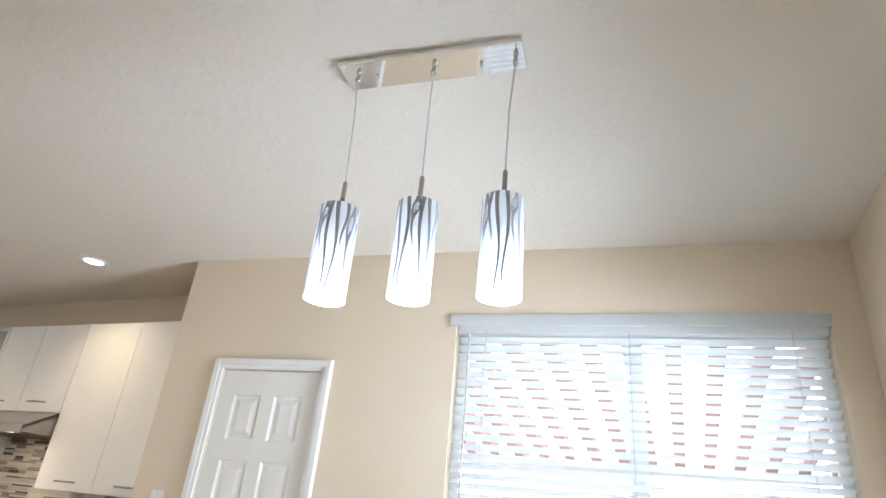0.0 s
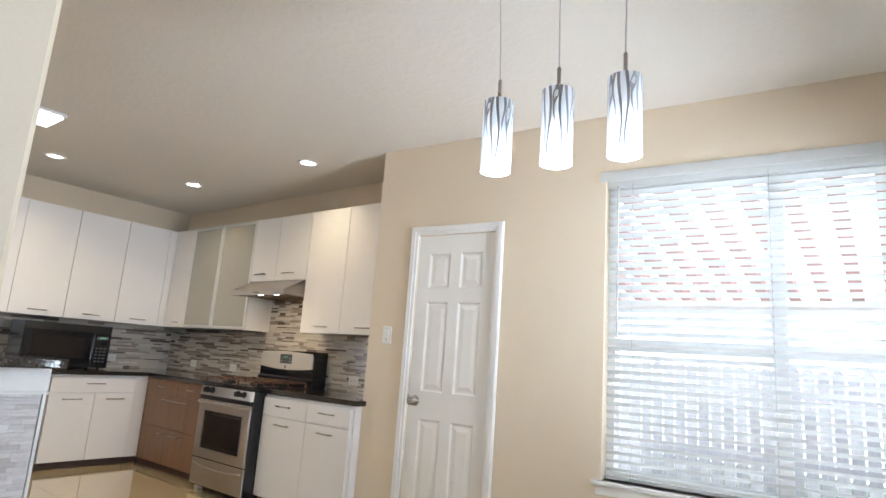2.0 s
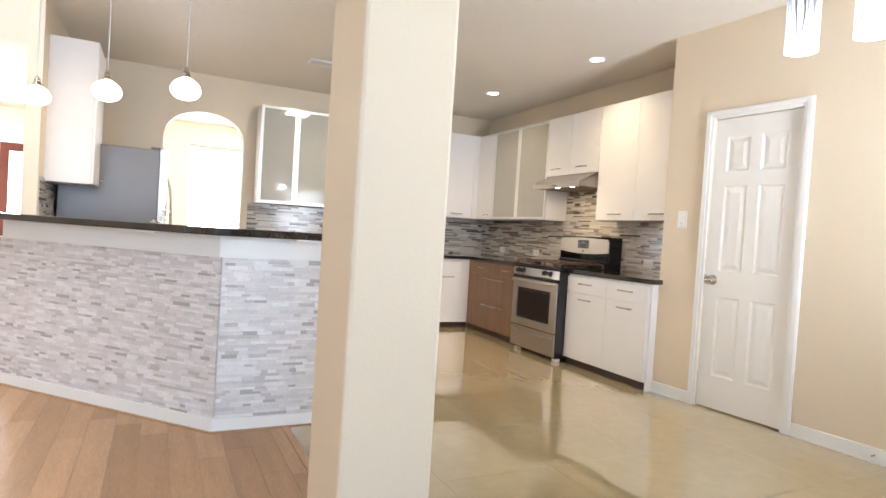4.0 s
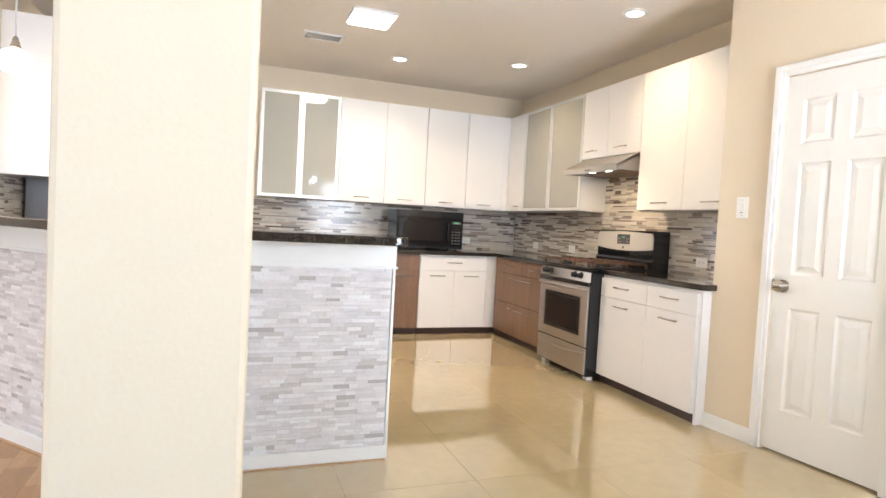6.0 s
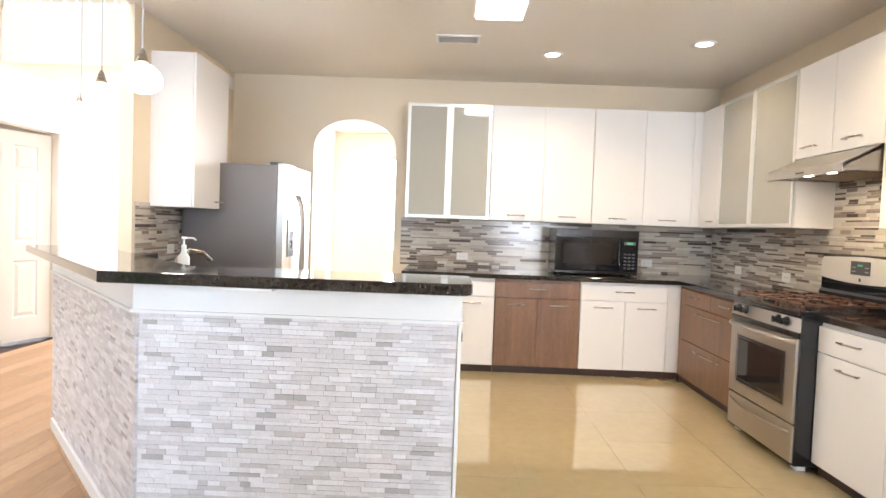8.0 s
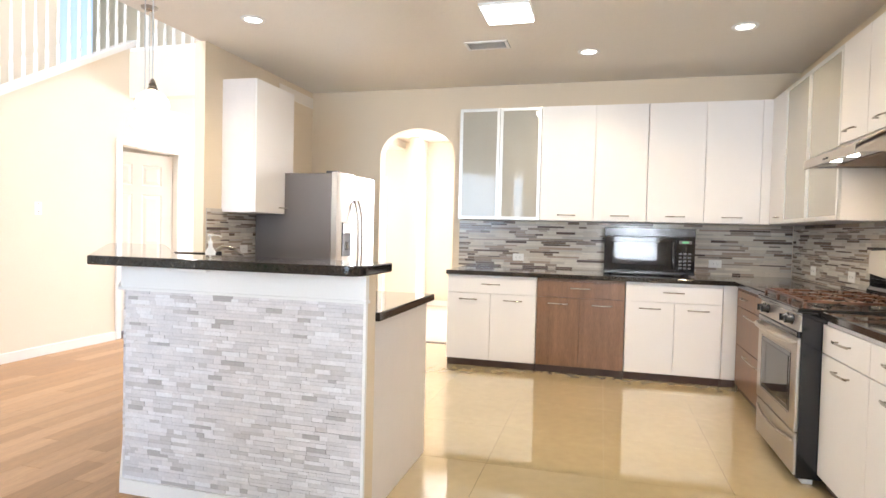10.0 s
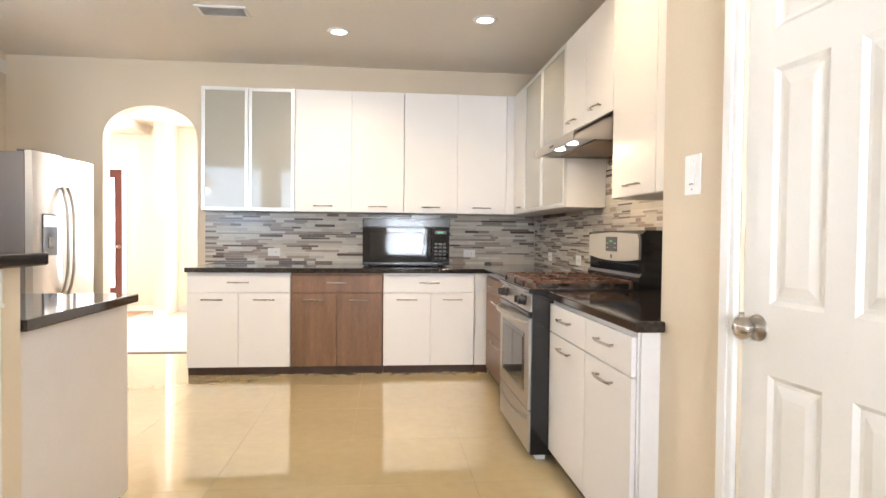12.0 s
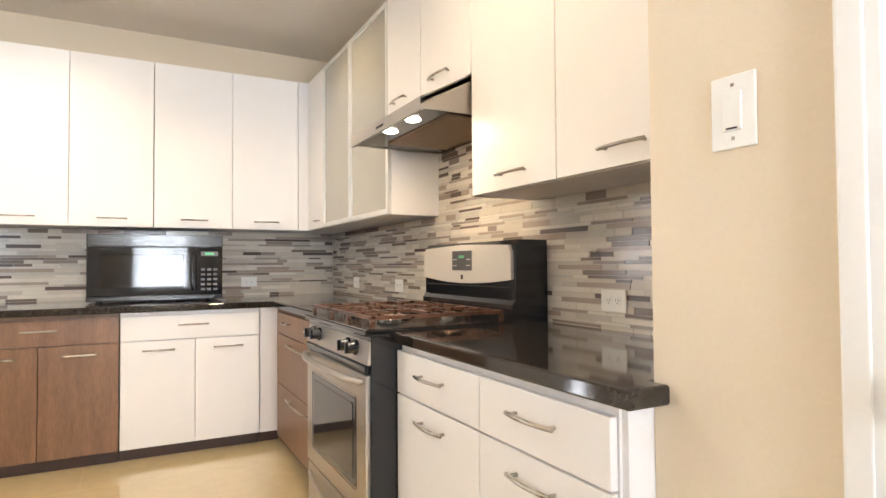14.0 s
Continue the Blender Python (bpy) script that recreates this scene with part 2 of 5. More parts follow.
def lathe(points, at=(0, 0, 0), n=24, axis="z"):
    """Surface of revolution from (radius, height) pairs; a radius of 0 closes an end."""
    bm = bmesh.new()
    rings = []
    for r, h in points:
        if r < 1e-6:
            rings.append([bm.verts.new((0, 0, h))])
        else:
            rings.append([bm.verts.new((r * math.cos(2 * math.pi * i / n), r * math.sin(2 * math.pi * i / n), h)) for i in range(n)])
    for a, b in zip(rings, rings[1:]):
        for i in range(n):
            j = (i + 1) % n
            if len(a) == 1 and len(b) > 1:
                bm.faces.new((a[0], b[j], b[i]))
            elif len(b) == 1 and len(a) > 1:
                bm.faces.new((a[i], a[j], b[0]))
            elif len(a) > 1:
                bm.faces.new((a[i], a[j], b[j], b[i]))
    if axis == "x":
        bm.transform(Matrix.Rotation(radians(90), 4, "Y"))
    if axis == "-y":
        bm.transform(Matrix.Rotation(radians(90), 4, "X"))
    bm.transform(Matrix.Translation(at))
    bmesh.ops.recalc_face_normals(bm, faces=bm.faces)
    return bm


def tube(path, r, n=8):
    bm = bmesh.new()
    path = [Vector(p) for p in path]
    rings = []
    for i, p in enumerate(path):
        d = (path[min(i + 1, len(path) - 1)] - path[max(i - 1, 0)]).normalized()
        side = d.cross(Vector((0, 0, 1)) if abs(d.z) < 0.9 else Vector((1, 0, 0))).normalized()
        up = side.cross(d)
        rings.append([bm.verts.new(p + r * (math.cos(2 * math.pi * k / n) * side + math.sin(2 * math.pi * k / n) * up)) for k in range(n)])
    for a, b in zip(rings, rings[1:]):
        for k in range(n):
            bm.faces.new((a[k], a[(k + 1) % n], b[(k + 1) % n], b[k]))
    bm.faces.new(rings[0][::-1])
    bm.faces.new(rings[-1])
    bmesh.ops.recalc_face_normals(bm, faces=bm.faces)
    return bm


def prism(profile, a0, a1, axis="z"):
    """A closed outline pulled along an axis: (x, y) along z, (y, z) along x, or (x, z) along y."""
    bm = bmesh.new()
    put = {"z": lambda p, a: (p[0], p[1], a), "x": lambda p, a: (a, p[0], p[1]), "y": lambda p, a: (p[0], a, p[1])}[axis]
    lo, hi = [bm.verts.new(put(p, a0)) for p in profile], [bm.verts.new(put(p, a1)) for p in profile]
    n = len(profile)
    bm.faces.new(lo[::-1])
    bm.faces.new(hi)
    for i in range(n):
        bm.faces.new((lo[i], lo[(i + 1) % n], hi[(i + 1) % n], hi[i]))
    bmesh.ops.recalc_face_normals(bm, faces=bm.faces)
    return bm


def structure(name, bm, mat, label, category):
    ob = part(name, bm, mat)
    return tagged(ob, label, category, kind="structure")


class Face:
    """A wall side to build on: u runs along the wall, d out of it, z up."""

    def __init__(self, facing, base):
        self.facing, self.base = facing, base

    def at(self, u, d, z):
        f, b = self.facing, self.base
        return {"+x": (b + d, u, z), "-x": (b - d, u, z), "+y": (u, b + d, z), "-y": (u, b - d, z)}[f]

    def box(self, u0, u1, d0, d1, z0, z1, bev=0.0):
        a, c = self.at(u0, d0, z0), self.at(u1, d1, z1)
        return B(a[0], c[0], a[1], c[1], z0, z1, bev)


def handle(face, u, d, z, parent, length=0.17, vertical=False):
    """Arched bar pull on two feet."""
    pts = []
    for i in range(9):
        s = i / 8 * 2 - 1
        pts.append(face.at(u + s * length / 2, d + 0.020 + 0.010 * (1 - s * s), z))
    h = part("handle", tube(pts, 0.0055), NICKEL, parent, "curved brushed nickel bar handle", True)
    for s in (-0.82, 0.82):
        part("handle_foot", tube([face.at(u + s * length / 2, d - 0.001, z), face.at(u + s * length / 2, d + 0.024, z)], 0.0045, 6), NICKEL, h)

# ---------- plan ----------
XW, YS, XP, YP, CZ = -6.34, 4.30, -2.495, 3.738, 2.78   # far wall, range wall, pantry corner, pantry wall, ceiling
XR, YL, XL = 1.115, -0.665, -4.46                          # dining side wall, refrigerator wall, its free end
YH = -2.42                                               # stair wall
ZU0, ZU1, ZC0, ZC1, ZB = 1.369, 2.475, 0.848, 0.887, 0.066

# ---------- floors ----------
structure("floor", B(-9.9, 1.2, -0.7, 4.5, -0.14, -0.006), JOINT, "beige polished porcelain tile floor with thin joints", "floor")
structure("floor_wood", B(-9.9, 4.6, -5.2, 0.86, -0.20, -0.016), TOE, "light oak plank floor of the living room", "floor")

# ---------- walls ----------
def arch_wall():
    """Far kitchen wall with the arched opening to the hall."""
    y0, y1, top = 0.175, 1.025, 2.355
    spring = 2.02
    bm = bmesh.new()
    prof = []
    cy, w, h = (y0 + y1) / 2, (y1 - y0) / 2, top - spring
    for i in range(25):
        a = math.pi * i / 24
        prof.append((cy - w * math.cos(a), spring + h * math.sin(a) ** 0.85 if 0 < i < 24 else spring))
    outline = [(-0.72, -0.02), (y0, -0.02)] + prof + [(y1, -0.02), (4.45, -0.02), (4.45, CZ), (-0.72, CZ)]
    return prism(outline, XW - 0.14, XW, "x")


structure("wall_far", arch_wall(), WALL, "beige painted kitchen wall with an arched opening", "wall")
structure("wall_range", B(XW, XP + 0.12, YS, YS + 0.14, 0, CZ), WALL, "beige painted wall behind the range", "wall")
structure("wall_pantry_return", B(XP, XP + 0.12, YP + 0.14, YS, 0, CZ), WALL, "beige painted return of the pantry wall", "wall")
# the dining wall stands five degrees askew of the range wall: it is laid out along x and then turned about the pantry corner
ASKEW = Matrix.Translation((XP, YP, 0)) @ Matrix.Rotation(radians(5.0), 4, "Z") @ Matrix.Translation((-XP, -YP, 0))


def tops():
    return {o for o in bpy.data.objects if o.parent is None}


def set_askew(before, about=ASKEW):
    for o in tops() - before:
        o.matrix_basis = about @ o.matrix_basis


DX0, DX1, DZ = -2.105, -1.483, 2.088
WX0, WX1, WZ0, WZ1 = -0.745, 0.985, 0.62, 2.36
_before = tops()
structure("wall_pantry_1", prism([(XP, YP), (DX0, YP), (DX0, YP + 0.14), (XP + 0.0125, YP + 0.14)], 0, CZ, "z"), WALL, "beige painted dining wall", "wall")
for nm, a in ( ("wall_pantry_2", (DX0, DX1, DZ, CZ)), ("wall_pantry_3", (DX1, WX0, 0, CZ)),
              ("wall_pantry_4", (WX0, WX1, 0, WZ0)), ("wall_pantry_5", (WX0, WX1, WZ1, CZ)), ("wall_pantry_6", (WX1, XR + 0.10, 0, CZ))):
    structure(nm, B(a[0], a[1], YP, YP + 0.14, a[2], a[3]), WALL, "beige painted dining wall", "wall")
set_askew(_before)
structure("wall_pantry_back", B(XP + 0.12, DX1 + 0.3, YP + 0.7, YP + 0.75, 0, CZ), WALL, "plain wall behind the pantry door", "wall")
SW0, SW1 = 2.80, 3.70
for nm, a in (("wall_side_1", (0.86, SW0, 0, CZ)), ("wall_side_2", (SW0, SW1, 0, 0.72)), ("wall_side_3", (SW0, SW1, 2.0, CZ)), ("wall_side_4", (SW1, YP + 0.34, 0, CZ))):
    structure(nm, B(XR, XR + 0.14, a[0], a[1], a[2], a[3]), WALL, "beige painted dining side wall", "wall")
# The opening in this unseen wall is added for the living room fill.
for nm, a in (("wall_living_back_1", (-2.56, -2.1, 0, 5.4)), ("wall_living_back_2", (-2.1, 0.5, 0, 0.55)), ("wall_living_back_3", (-2.1, 0.5, 2.95, 5.4)), ("wall_living_back_4", (0.5, 1.0, 0, 5.4))):
    structure(nm, B(4.45, 4.6, *a), WALL, "beige painted living room wall", "wall")
structure("wall_living_side", B(XR + 0.14, 4.6, 0.86, 1.0, 0, CZ), WALL, "beige painted living room wall", "wall")
structure("wall_refrigerator", B(XW, XL, YL - 0.10, YL, 0, CZ), WALL, "beige painted wall beside the refrigerator", "wall")
COLX0, COLX1, COLY0, COLY1 = -0.995, -0.65, 0.651, 0.935
structure("column", B(COLX0, COLX1, COLY0, COLY1, 0, CZ, 0.012), WALL, "square beige painted column between dining and living room", "column")
# ceilings
structure("ceiling", B(XW - 0.14, 4.6, -0.71, 4.45, CZ, CZ + 0.15), CEIL, "white ceiling with knockdown texture", "ceiling")
# The gap between these pieces is added to hold the stair fill.
for nm, a in (("ceiling_void_1", (-9.9, -3.25, -5.2, -0.66)), ("ceiling_void_2", (-0.75, 4.6, -5.2, -0.66)), ("ceiling_void_3", (-3.25, -0.75, -5.2, -2.2)), ("ceiling_void_4", (-3.25, -0.75, -0.8, -0.66))):
    structure(nm, B(*a, 5.4, 5.5), CEIL, "white high ceiling with an opening added for the stair fill lamp", "ceiling")
structure("wall_void", B(XW - 0.14, 4.6, -0.71, -0.59, CZ + 0.15, 5.4), WALL, "beige painted upper wall over the ceiling edge", "wall")

# Unseen opaque sheet that blocks the sun above the stair fill.
structure("skylight_cover", B(-3.30, -0.70, -2.25, -0.72, 5.505, 5.53), TRIM, "unseen white sheet over the ceiling opening, added to keep the sun out", "skylight")
# stair wall: top rises with the stair
structure("wall_stair", prism([(4.45, 0), (4.45, 0.0), (-5.40, 0), (-5.40, 2.086), (-6.26, 2.086), (-6.26, 0), (-9.9, 0), (-9.9, 2.62), (-5.60, 2.62), (-5.60, 3.20), (-4.28, 2.42), (-0.5, 0.19), (4.45, 0.19)][2:] + [(4.45, 0)], YH - 0.12, YH, "y"),
          HALLWALL, "cream painted stair wall with a doorway", "wall")
structure("wall_stair_far", B(-5.6, 4.6, -3.6, -3.48, 0, 5.4), HALLWALL, "cream painted wall behind the stair", "wall")
structure("header_beam", B(-5.62, -5.50, YH, YL - 0.12, 2.60, 3.10), HALLWALL, "cream painted header below the upper landing", "beam")
structure("ceiling_foyer", B(-9.9, -5.62, YH, -0.66, 2.60, 2.72), CEIL, "white ceiling of the foyer", "ceiling")
structure("wall_landing", B(-7.6, -7.5, -5.0, -0.6, 2.72, 5.4), HALLWALL, "cream painted upper landing wall", "wall")
structure("wall_room_back", B(-9.9, -5.0, -4.5, -4.4, 0, 2.7), HALLWALL, "cream painted wall of the room past the doorway", "wall")
structure("wall_room_side", B(-5.3, -5.2, -4.4, YH - 0.12, 0, 2.4), HALLWALL, "cream painted wall of the room past the doorway", "wall")
structure("ceiling_room", B(-9.9, -5.2, -4.4, YH - 0.12, 2.62, 2.7), CEIL, "white ceiling of the room past the doorway", "ceiling")
# hall past the arch
HX = -9.62
HW0, HW1 = 0.58, 1.75
for nm, a in (("wall_hall_1", (-5.2, -1.95, 0, 2.72)), ("wall_hall_2", (-1.95, -1.05, 2.08, 2.72)), ("wall_hall_3", (-1.05, HW0, 0, 2.72)), ("wall_hall_4", (HW0, HW1, 0, 0.85)),
              ("wall_hall_5", (HW0, HW1, 2.36, 2.72)), ("wall_hall_6", (HW1, 3.4, 0, 2.72))):
    structure(nm, B(HX - 0.14, HX, a[0], a[1], a[2], a[3]), HALLWALL, "cream painted hall wall", "wall")
structure("wall_hall_side", B(HX, XW - 0.14, 2.2, 2.32, 0, 2.72), HALLWALL, "cream painted hall side wall", "wall")
structure("wall_hall_pier", B(HX, HX + 0.5, -0.42, -0.26, 0, 2.72), HALLWALL, "cream painted hall pier", "wall")
structure("ceiling_hall", B(HX, XW - 0.14, -0.66, 2.32, 2.72, 2.82), CEIL, "white hall ceiling", "ceiling")
structure("door_threshold", B(XW - 0.16, XW - 0.10, 0.175, 1.025, -0.006, 0.006), TOE, "dark strip across the arched opening", "trim")


def baseboard(x0, x1, y0, y1):
    structure("baseboard", B(x0, x1, y0, y1, -0.006, 0.085, 0.003), TRIM, "white painted baseboard", "baseboard")


_before = tops()
baseboard(XP, DX0 - 0.064, YP - 0.014, YP)
baseboard(DX1 + 0.064, XR, YP - 0.014, YP)
set_askew(_before)
baseboard(XR - 0.014, XR, 0.87, YP + 0.28)
baseboard(-5.33, 4.4, YH, YH + 0.014)
baseboard(HX, HX + 0.014, -1.0, -0.43)
baseboard(HX + 0.5, HX + 0.514, -0.42, -0.26)
baseboard(HX, HX + 0.014, -0.25, 2.2)
baseboard(COLX0 - 0.012, COLX1 + 0.012, COLY1, COLY1 + 0.012)

# ---------- doors ----------
def panel_door(name, face, u0, u1, z1, d0, label, knob_u=None, hinge_u=None):
    """Six-panel door with raised fields, knob and hinges. d0 is the front face's depth."""
    th = 0.035
    dr = thing(name, face.at((u0 + u1) / 2, d0, 0), label, "door", kind="structure")
    w = u1 - u0
    st, mid = w * 0.155, w * 0.13
    cols = [(u0 + st, u0 + (w - mid) / 2), (u0 + (w + mid) / 2, u1 - st)]
    rows = [(0.24, 0.80), (0.98, 1.58), (1.68, 1.92)]
    k = z1 / 2.05
    rows = [(a * k, b * k) for a, b in rows]
    bm = bmesh.new()

    def add(u_a, u_b, d_a, d_b, z_a, z_b, bev=0.0):
        t = face.box(u_a, u_b, d_a, d_b, z_a, z_b, bev)
        me = bpy.data.meshes.new("tmp")
        t.to_mesh(me)
        t.free()
        bm.from_mesh(me)
        bpy.data.meshes.remove(me)
    add(u0, u1, d0 - th, d0 - 0.011, 0.012, z1)
    for a, b in ((u0, cols[0][0]), (cols[0][1], cols[1][0]), (cols[1][1], u1)):
        add(a, b, d0 - 0.0115, d0, 0.012, z1)
    zz = [0.012] + [v for r in rows for v in r] + [z1]
    for c in cols:
        for i in range(0, len(zz), 2):
            add(c[0], c[1], d0 - 0.0115, d0 - 0.0002, zz[i], zz[i + 1])
    part("door_slab", bm, DOORW, dr)
    for c in cols:
        for r in rows:
            a, b, o = face.at(c[0], d0, r[0]), face.at(c[1], d0, r[1]), None
            q = bmesh.new()
            loops = []
            for inset, dep in ((0.0, 0.0), (0.012, -0.0095), (0.022, -0.0095), (0.050, -0.0015)):
                loops.append([q.verts.new(face.at(*p)) for p in ((c[0] + inset, d0 + dep, r[0] + inset), (c[1] - inset, d0 + dep, r[0] + inset), (c[1] - inset, d0 + dep, r[1] - inset), (c[0] + inset, d0 + dep, r[1] - inset))])
            for m, n in zip(loops, loops[1:]):
                for i in range(4):
                    q.faces.new((m[i], m[(i + 1) % 4], n[(i + 1) % 4], n[i]))
            q.faces.new(loops[-1])
            bmesh.ops.recalc_face_normals(q, faces=q.faces)
            part("panel", q, DOORW, dr)
    if knob_u is not None:
        ax = {"-y": "-y", "+x": "x"}[face.facing]
        kn = part("knob", lathe([(0, 0.066), (0.018, 0.065), (0.029, 0.056), (0.0315, 0.044), (0.026, 0.032), (0.0135, 0.025), (0.013, 0.010), (0.034, 0.007), (0.036, 0.0)], face.at(knob_u, d0, 0.93), 24, ax), NICKEL, dr, "satin nickel round knob", True)
        part("latch", face.box(u0 - 0.002, u0 + 0.004, d0 - 0.004, d0 + 0.014, 0.90, 0.965, 0.002), NICKEL, dr)
    if hinge_u is not None:
        for z in (0.24, 1.05, 1.83):
            part("hinge", tube([face.at(hinge_u, d0 + 0.004, z - 0.045), face.at(hinge_u, d0 + 0.004, z + 0.045)], 0.007), NICKEL, dr, "", True)
    return dr


def casing(face, u0, u1, z1, w=0.062, d=0.018):
    """Mitred door trim with an inner step."""
    for nm, a in (("trim", (u0 - w, u0, 0, z1 + w)), ("trim", (u1, u1 + w, 0, z1 + w)), ("trim", (u0, u1, z1, z1 + w))):
        t = structure(nm, face.box(a[0], a[1], 0, d, a[2], a[3], 0.004), TRIM, "white painted door casing", "trim")
    for a in ((u0 - w * 0.35, u0 - w + 0.006, 0, z1 + w - 0.008), (u1 + w * 0.35, u1 + w - 0.006, 0, z1 + w - 0.008), (u0 - w * 0.35, u1 + w * 0.35, z1 + w * 0.4, z1 + w - 0.008)):
        structure("trim", face.box(a[0], a[1], d - 0.002, d + 0.006, a[2], a[3], 0.002), TRIM, "white painted raised edge of the door casing", "trim")


PF = Face("-y", YP)
_before = tops()
casing(PF, DX0, DX1, DZ)
panel_door("door_1", PF, DX0 + 0.0015, DX1 - 0.0015, DZ - 0.003, -0.012, "white six-panel pantry door, closed, with a nickel knob", DX0 + 0.058, DX1 - 0.002)
set_askew(_before)
casing(Face("+y", YH), -6.26, -5.40, 2.086, 0.07)
_d2 = panel_door("door_2", Face("+y", YH - 0.06), -6.25, -5.42, 2.06, 0.0, "white six-panel room door standing ajar", None, None)
_hinge = Matrix.Translation((-6.25, YH - 0.07, 0))
_d2.matrix_basis = _hinge @ Matrix.Rotation(radians(-22), 4, "Z") @ _hinge.inverted() @ Matrix.Translation(_d2.location)
# front door at the end of the foyer
fd = thing("door_3", (HX, -1.5, 0), "dark mahogany front door with a tall glass light", "door", kind="structure")
part("stile", B(HX - 0.05, HX - 0.002, -1.95, -1.84, 0, 2.08, 0.003), REDDOOR, fd)
part("stile", B(HX - 0.05, HX - 0.002, -1.16, -1.05, 0, 2.08, 0.003), REDDOOR, fd)
part("rail", B(HX - 0.05, HX - 0.002, -1.84, -1.16, 1.96, 2.08, 0.003), REDDOOR, fd)
part("rail", B(HX - 0.05, HX - 0.002, -1.84, -1.16, 0, 0.35, 0.003), REDDOOR, fd)
part("pane", B(HX - 0.03, HX - 0.02, -1.84, -1.16, 0.35, 1.96), PANE, fd, "clear glass light")
part("knob", lathe([(0, 0.06), (0.024, 0.05), (0.02, 0.03), (0.011, 0.02), (0.03, 0.0)], (HX, -1.10, 0.95), 16, "x"), NICKEL, fd, "nickel knob", True)
for a in ((-2.02, -1.95, 0, 2.15), (-1.05, -0.98, 0, 2.15), (-1.95, -1.05, 2.08, 2.15)):
    structure("trim", B(HX, HX + 0.018, *a, 0.003), TRIM, "white painted front door casing", "trim")

# ---------- windows and blinds ----------
def window(name, face, u0, u1, z0, z1, mid, label, rail_z=None):
    w = thing(name, face.at((u0 + u1) / 2, -0.07, z0), label, "window", kind="structure")
    fr = 0.045
    for a in ((u0, u0 + fr, z0, z1), (u1 - fr, u1, z0, z1), (u0 + fr, u1 - fr, z0, z0 + fr), (u0 + fr, u1 - fr, z1 - fr, z1)):
        part("window_frame", face.box(a[0], a[1], -0.125, -0.085, a[2], a[3], 0.003), TRIM, w)
    for m in mid:
        part("mullion", face.box(m - 0.04, m + 0.04, -0.122, -0.088, z0 + fr, z1 - fr, 0.003), TRIM, w)
    if rail_z:
        us = [u0 + fr] + [v for m in mid for v in (m - 0.04, m + 0.04)] + [u1 - fr]
        for i in range(0, len(us), 2):
            part("sash_rail", face.box(us[i], us[i + 1], -0.120, -0.090, rail_z - 0.022, rail_z + 0.022, 0.003), TRIM, w)
    p = part("pane", face.box(u0 + fr, u1 - fr, -0.107, -0.103, z0 + fr, z1 - fr), PANE, w, "clear glass pane")
    p.visible_shadow = False
    return w


def blinds(face, u0, u1, z0, z1, label, tilt=27, valance=True):
    b = thing("window_blind", face.at((u0 + u1) / 2, -0.04, z0), label, "blind")
    if valance:
        part("valance", face.box(u0 - 0.035, u1 + 0.005, 0.002, 0.014, z1 - 0.012, z1 + 0.052, 0.003), SLAT, b, "white flat valance")
    part("head_rail", face.box(u0 + 0.006, u1 - 0.006, -0.062, -0.016, z1 - 0.045, z1 - 0.002, 0.003), SLAT, b)
    n = int((z1 - z0 - 0.09) / 0.0445) + 1
    proto = None
    for i in range(n):
        z = z1 - 0.075 - i * 0.0445
        c, s = math.cos(radians(tilt)) * 0.025, math.sin(radians(tilt)) * 0.025
        if proto is None:
            bm = bmesh.new()
            prof = []
            for k in range(5):
                q = k / 2 - 1
                prof.append((q * c, q * s + 0.0025 * (1 - q * q)))
            prof2 = [(d, h - 0.0028) for d, h in prof[::-1]]
            loop = prof + prof2
            A = [bm.verts.new(face.at(u0 + 0.012, -0.04 + d, z + h)) for d, h in loop]
            C = [bm.verts.new(face.at(u1 - 0.012, -0.04 + d, z + h)) for d, h in loop]
            for k in range(len(loop)):
                bm.faces.new((A[k], A[(k + 1) % 10], C[(k + 1) % 10], C[k]))
            bm.faces.new(A)
            bm.faces.new(C)
            bmesh.ops.recalc_face_normals(bm, faces=bm.faces)
            proto, zp = part("slat", bm, SLAT, b), z
        else:
            o = new("slat", proto.data)
            o.parent, o.location = b, (0, 0, z - zp)
    part("bottom_rail", face.box(u0 + 0.012, u1 - 0.012, -0.058, -0.022, z0 + 0.012, z0 + 0.03, 0.003), SLAT, b)
    for f in (0.09, 0.5, 0.91):
        u = u0 + (u1 - u0) * f
        for d in (-0.066, -0.0135):
            part("ladder_cord", tube([face.at(u, d, z0 + 0.02), face.at(u, d, z1 - 0.03)], 0.0014, 5), CORD, b)
    part("tilt_wand", tube([face.at(u0 + 0.07, -0.008, z1 - 0.04), face.at(u0 + 0.075, -0.006, z1 - 0.95)], 0.005, 6), CORD, b, "clear plastic tilt wand")
    return b


_before = tops()
window("window_1", PF, WX0, WX1, WZ0, WZ1, [0.142], "white framed double window", 1.375)
blinds(PF, WX0, WX1, WZ0, WZ1, "white faux-wood venetian blind, slats open, in the dining window")
structure("window_sill", PF.box(WX0 - 0.05, WX1 + 0.05, -0.08, 0.035, WZ0 - 0.025, WZ0, 0.005), TRIM, "white painted window sill", "sill")
structure("window_apron", PF.box(WX0 - 0.03, WX1 + 0.03, 0, 0.014, WZ0 - 0.075, WZ0 - 0.026, 0.003), TRIM, "white painted apron below the sill", "trim")
set_askew(_before)
# Added window, out of view, framing the living room fill lamp.
BF = Face("-x", 4.45)
window("added_window", BF, -2.1, 0.5, 0.55, 2.95, [-0.8], "unseen white framed window added around the living room fill lamp", 1.75)
RF = Face("-x", XR)
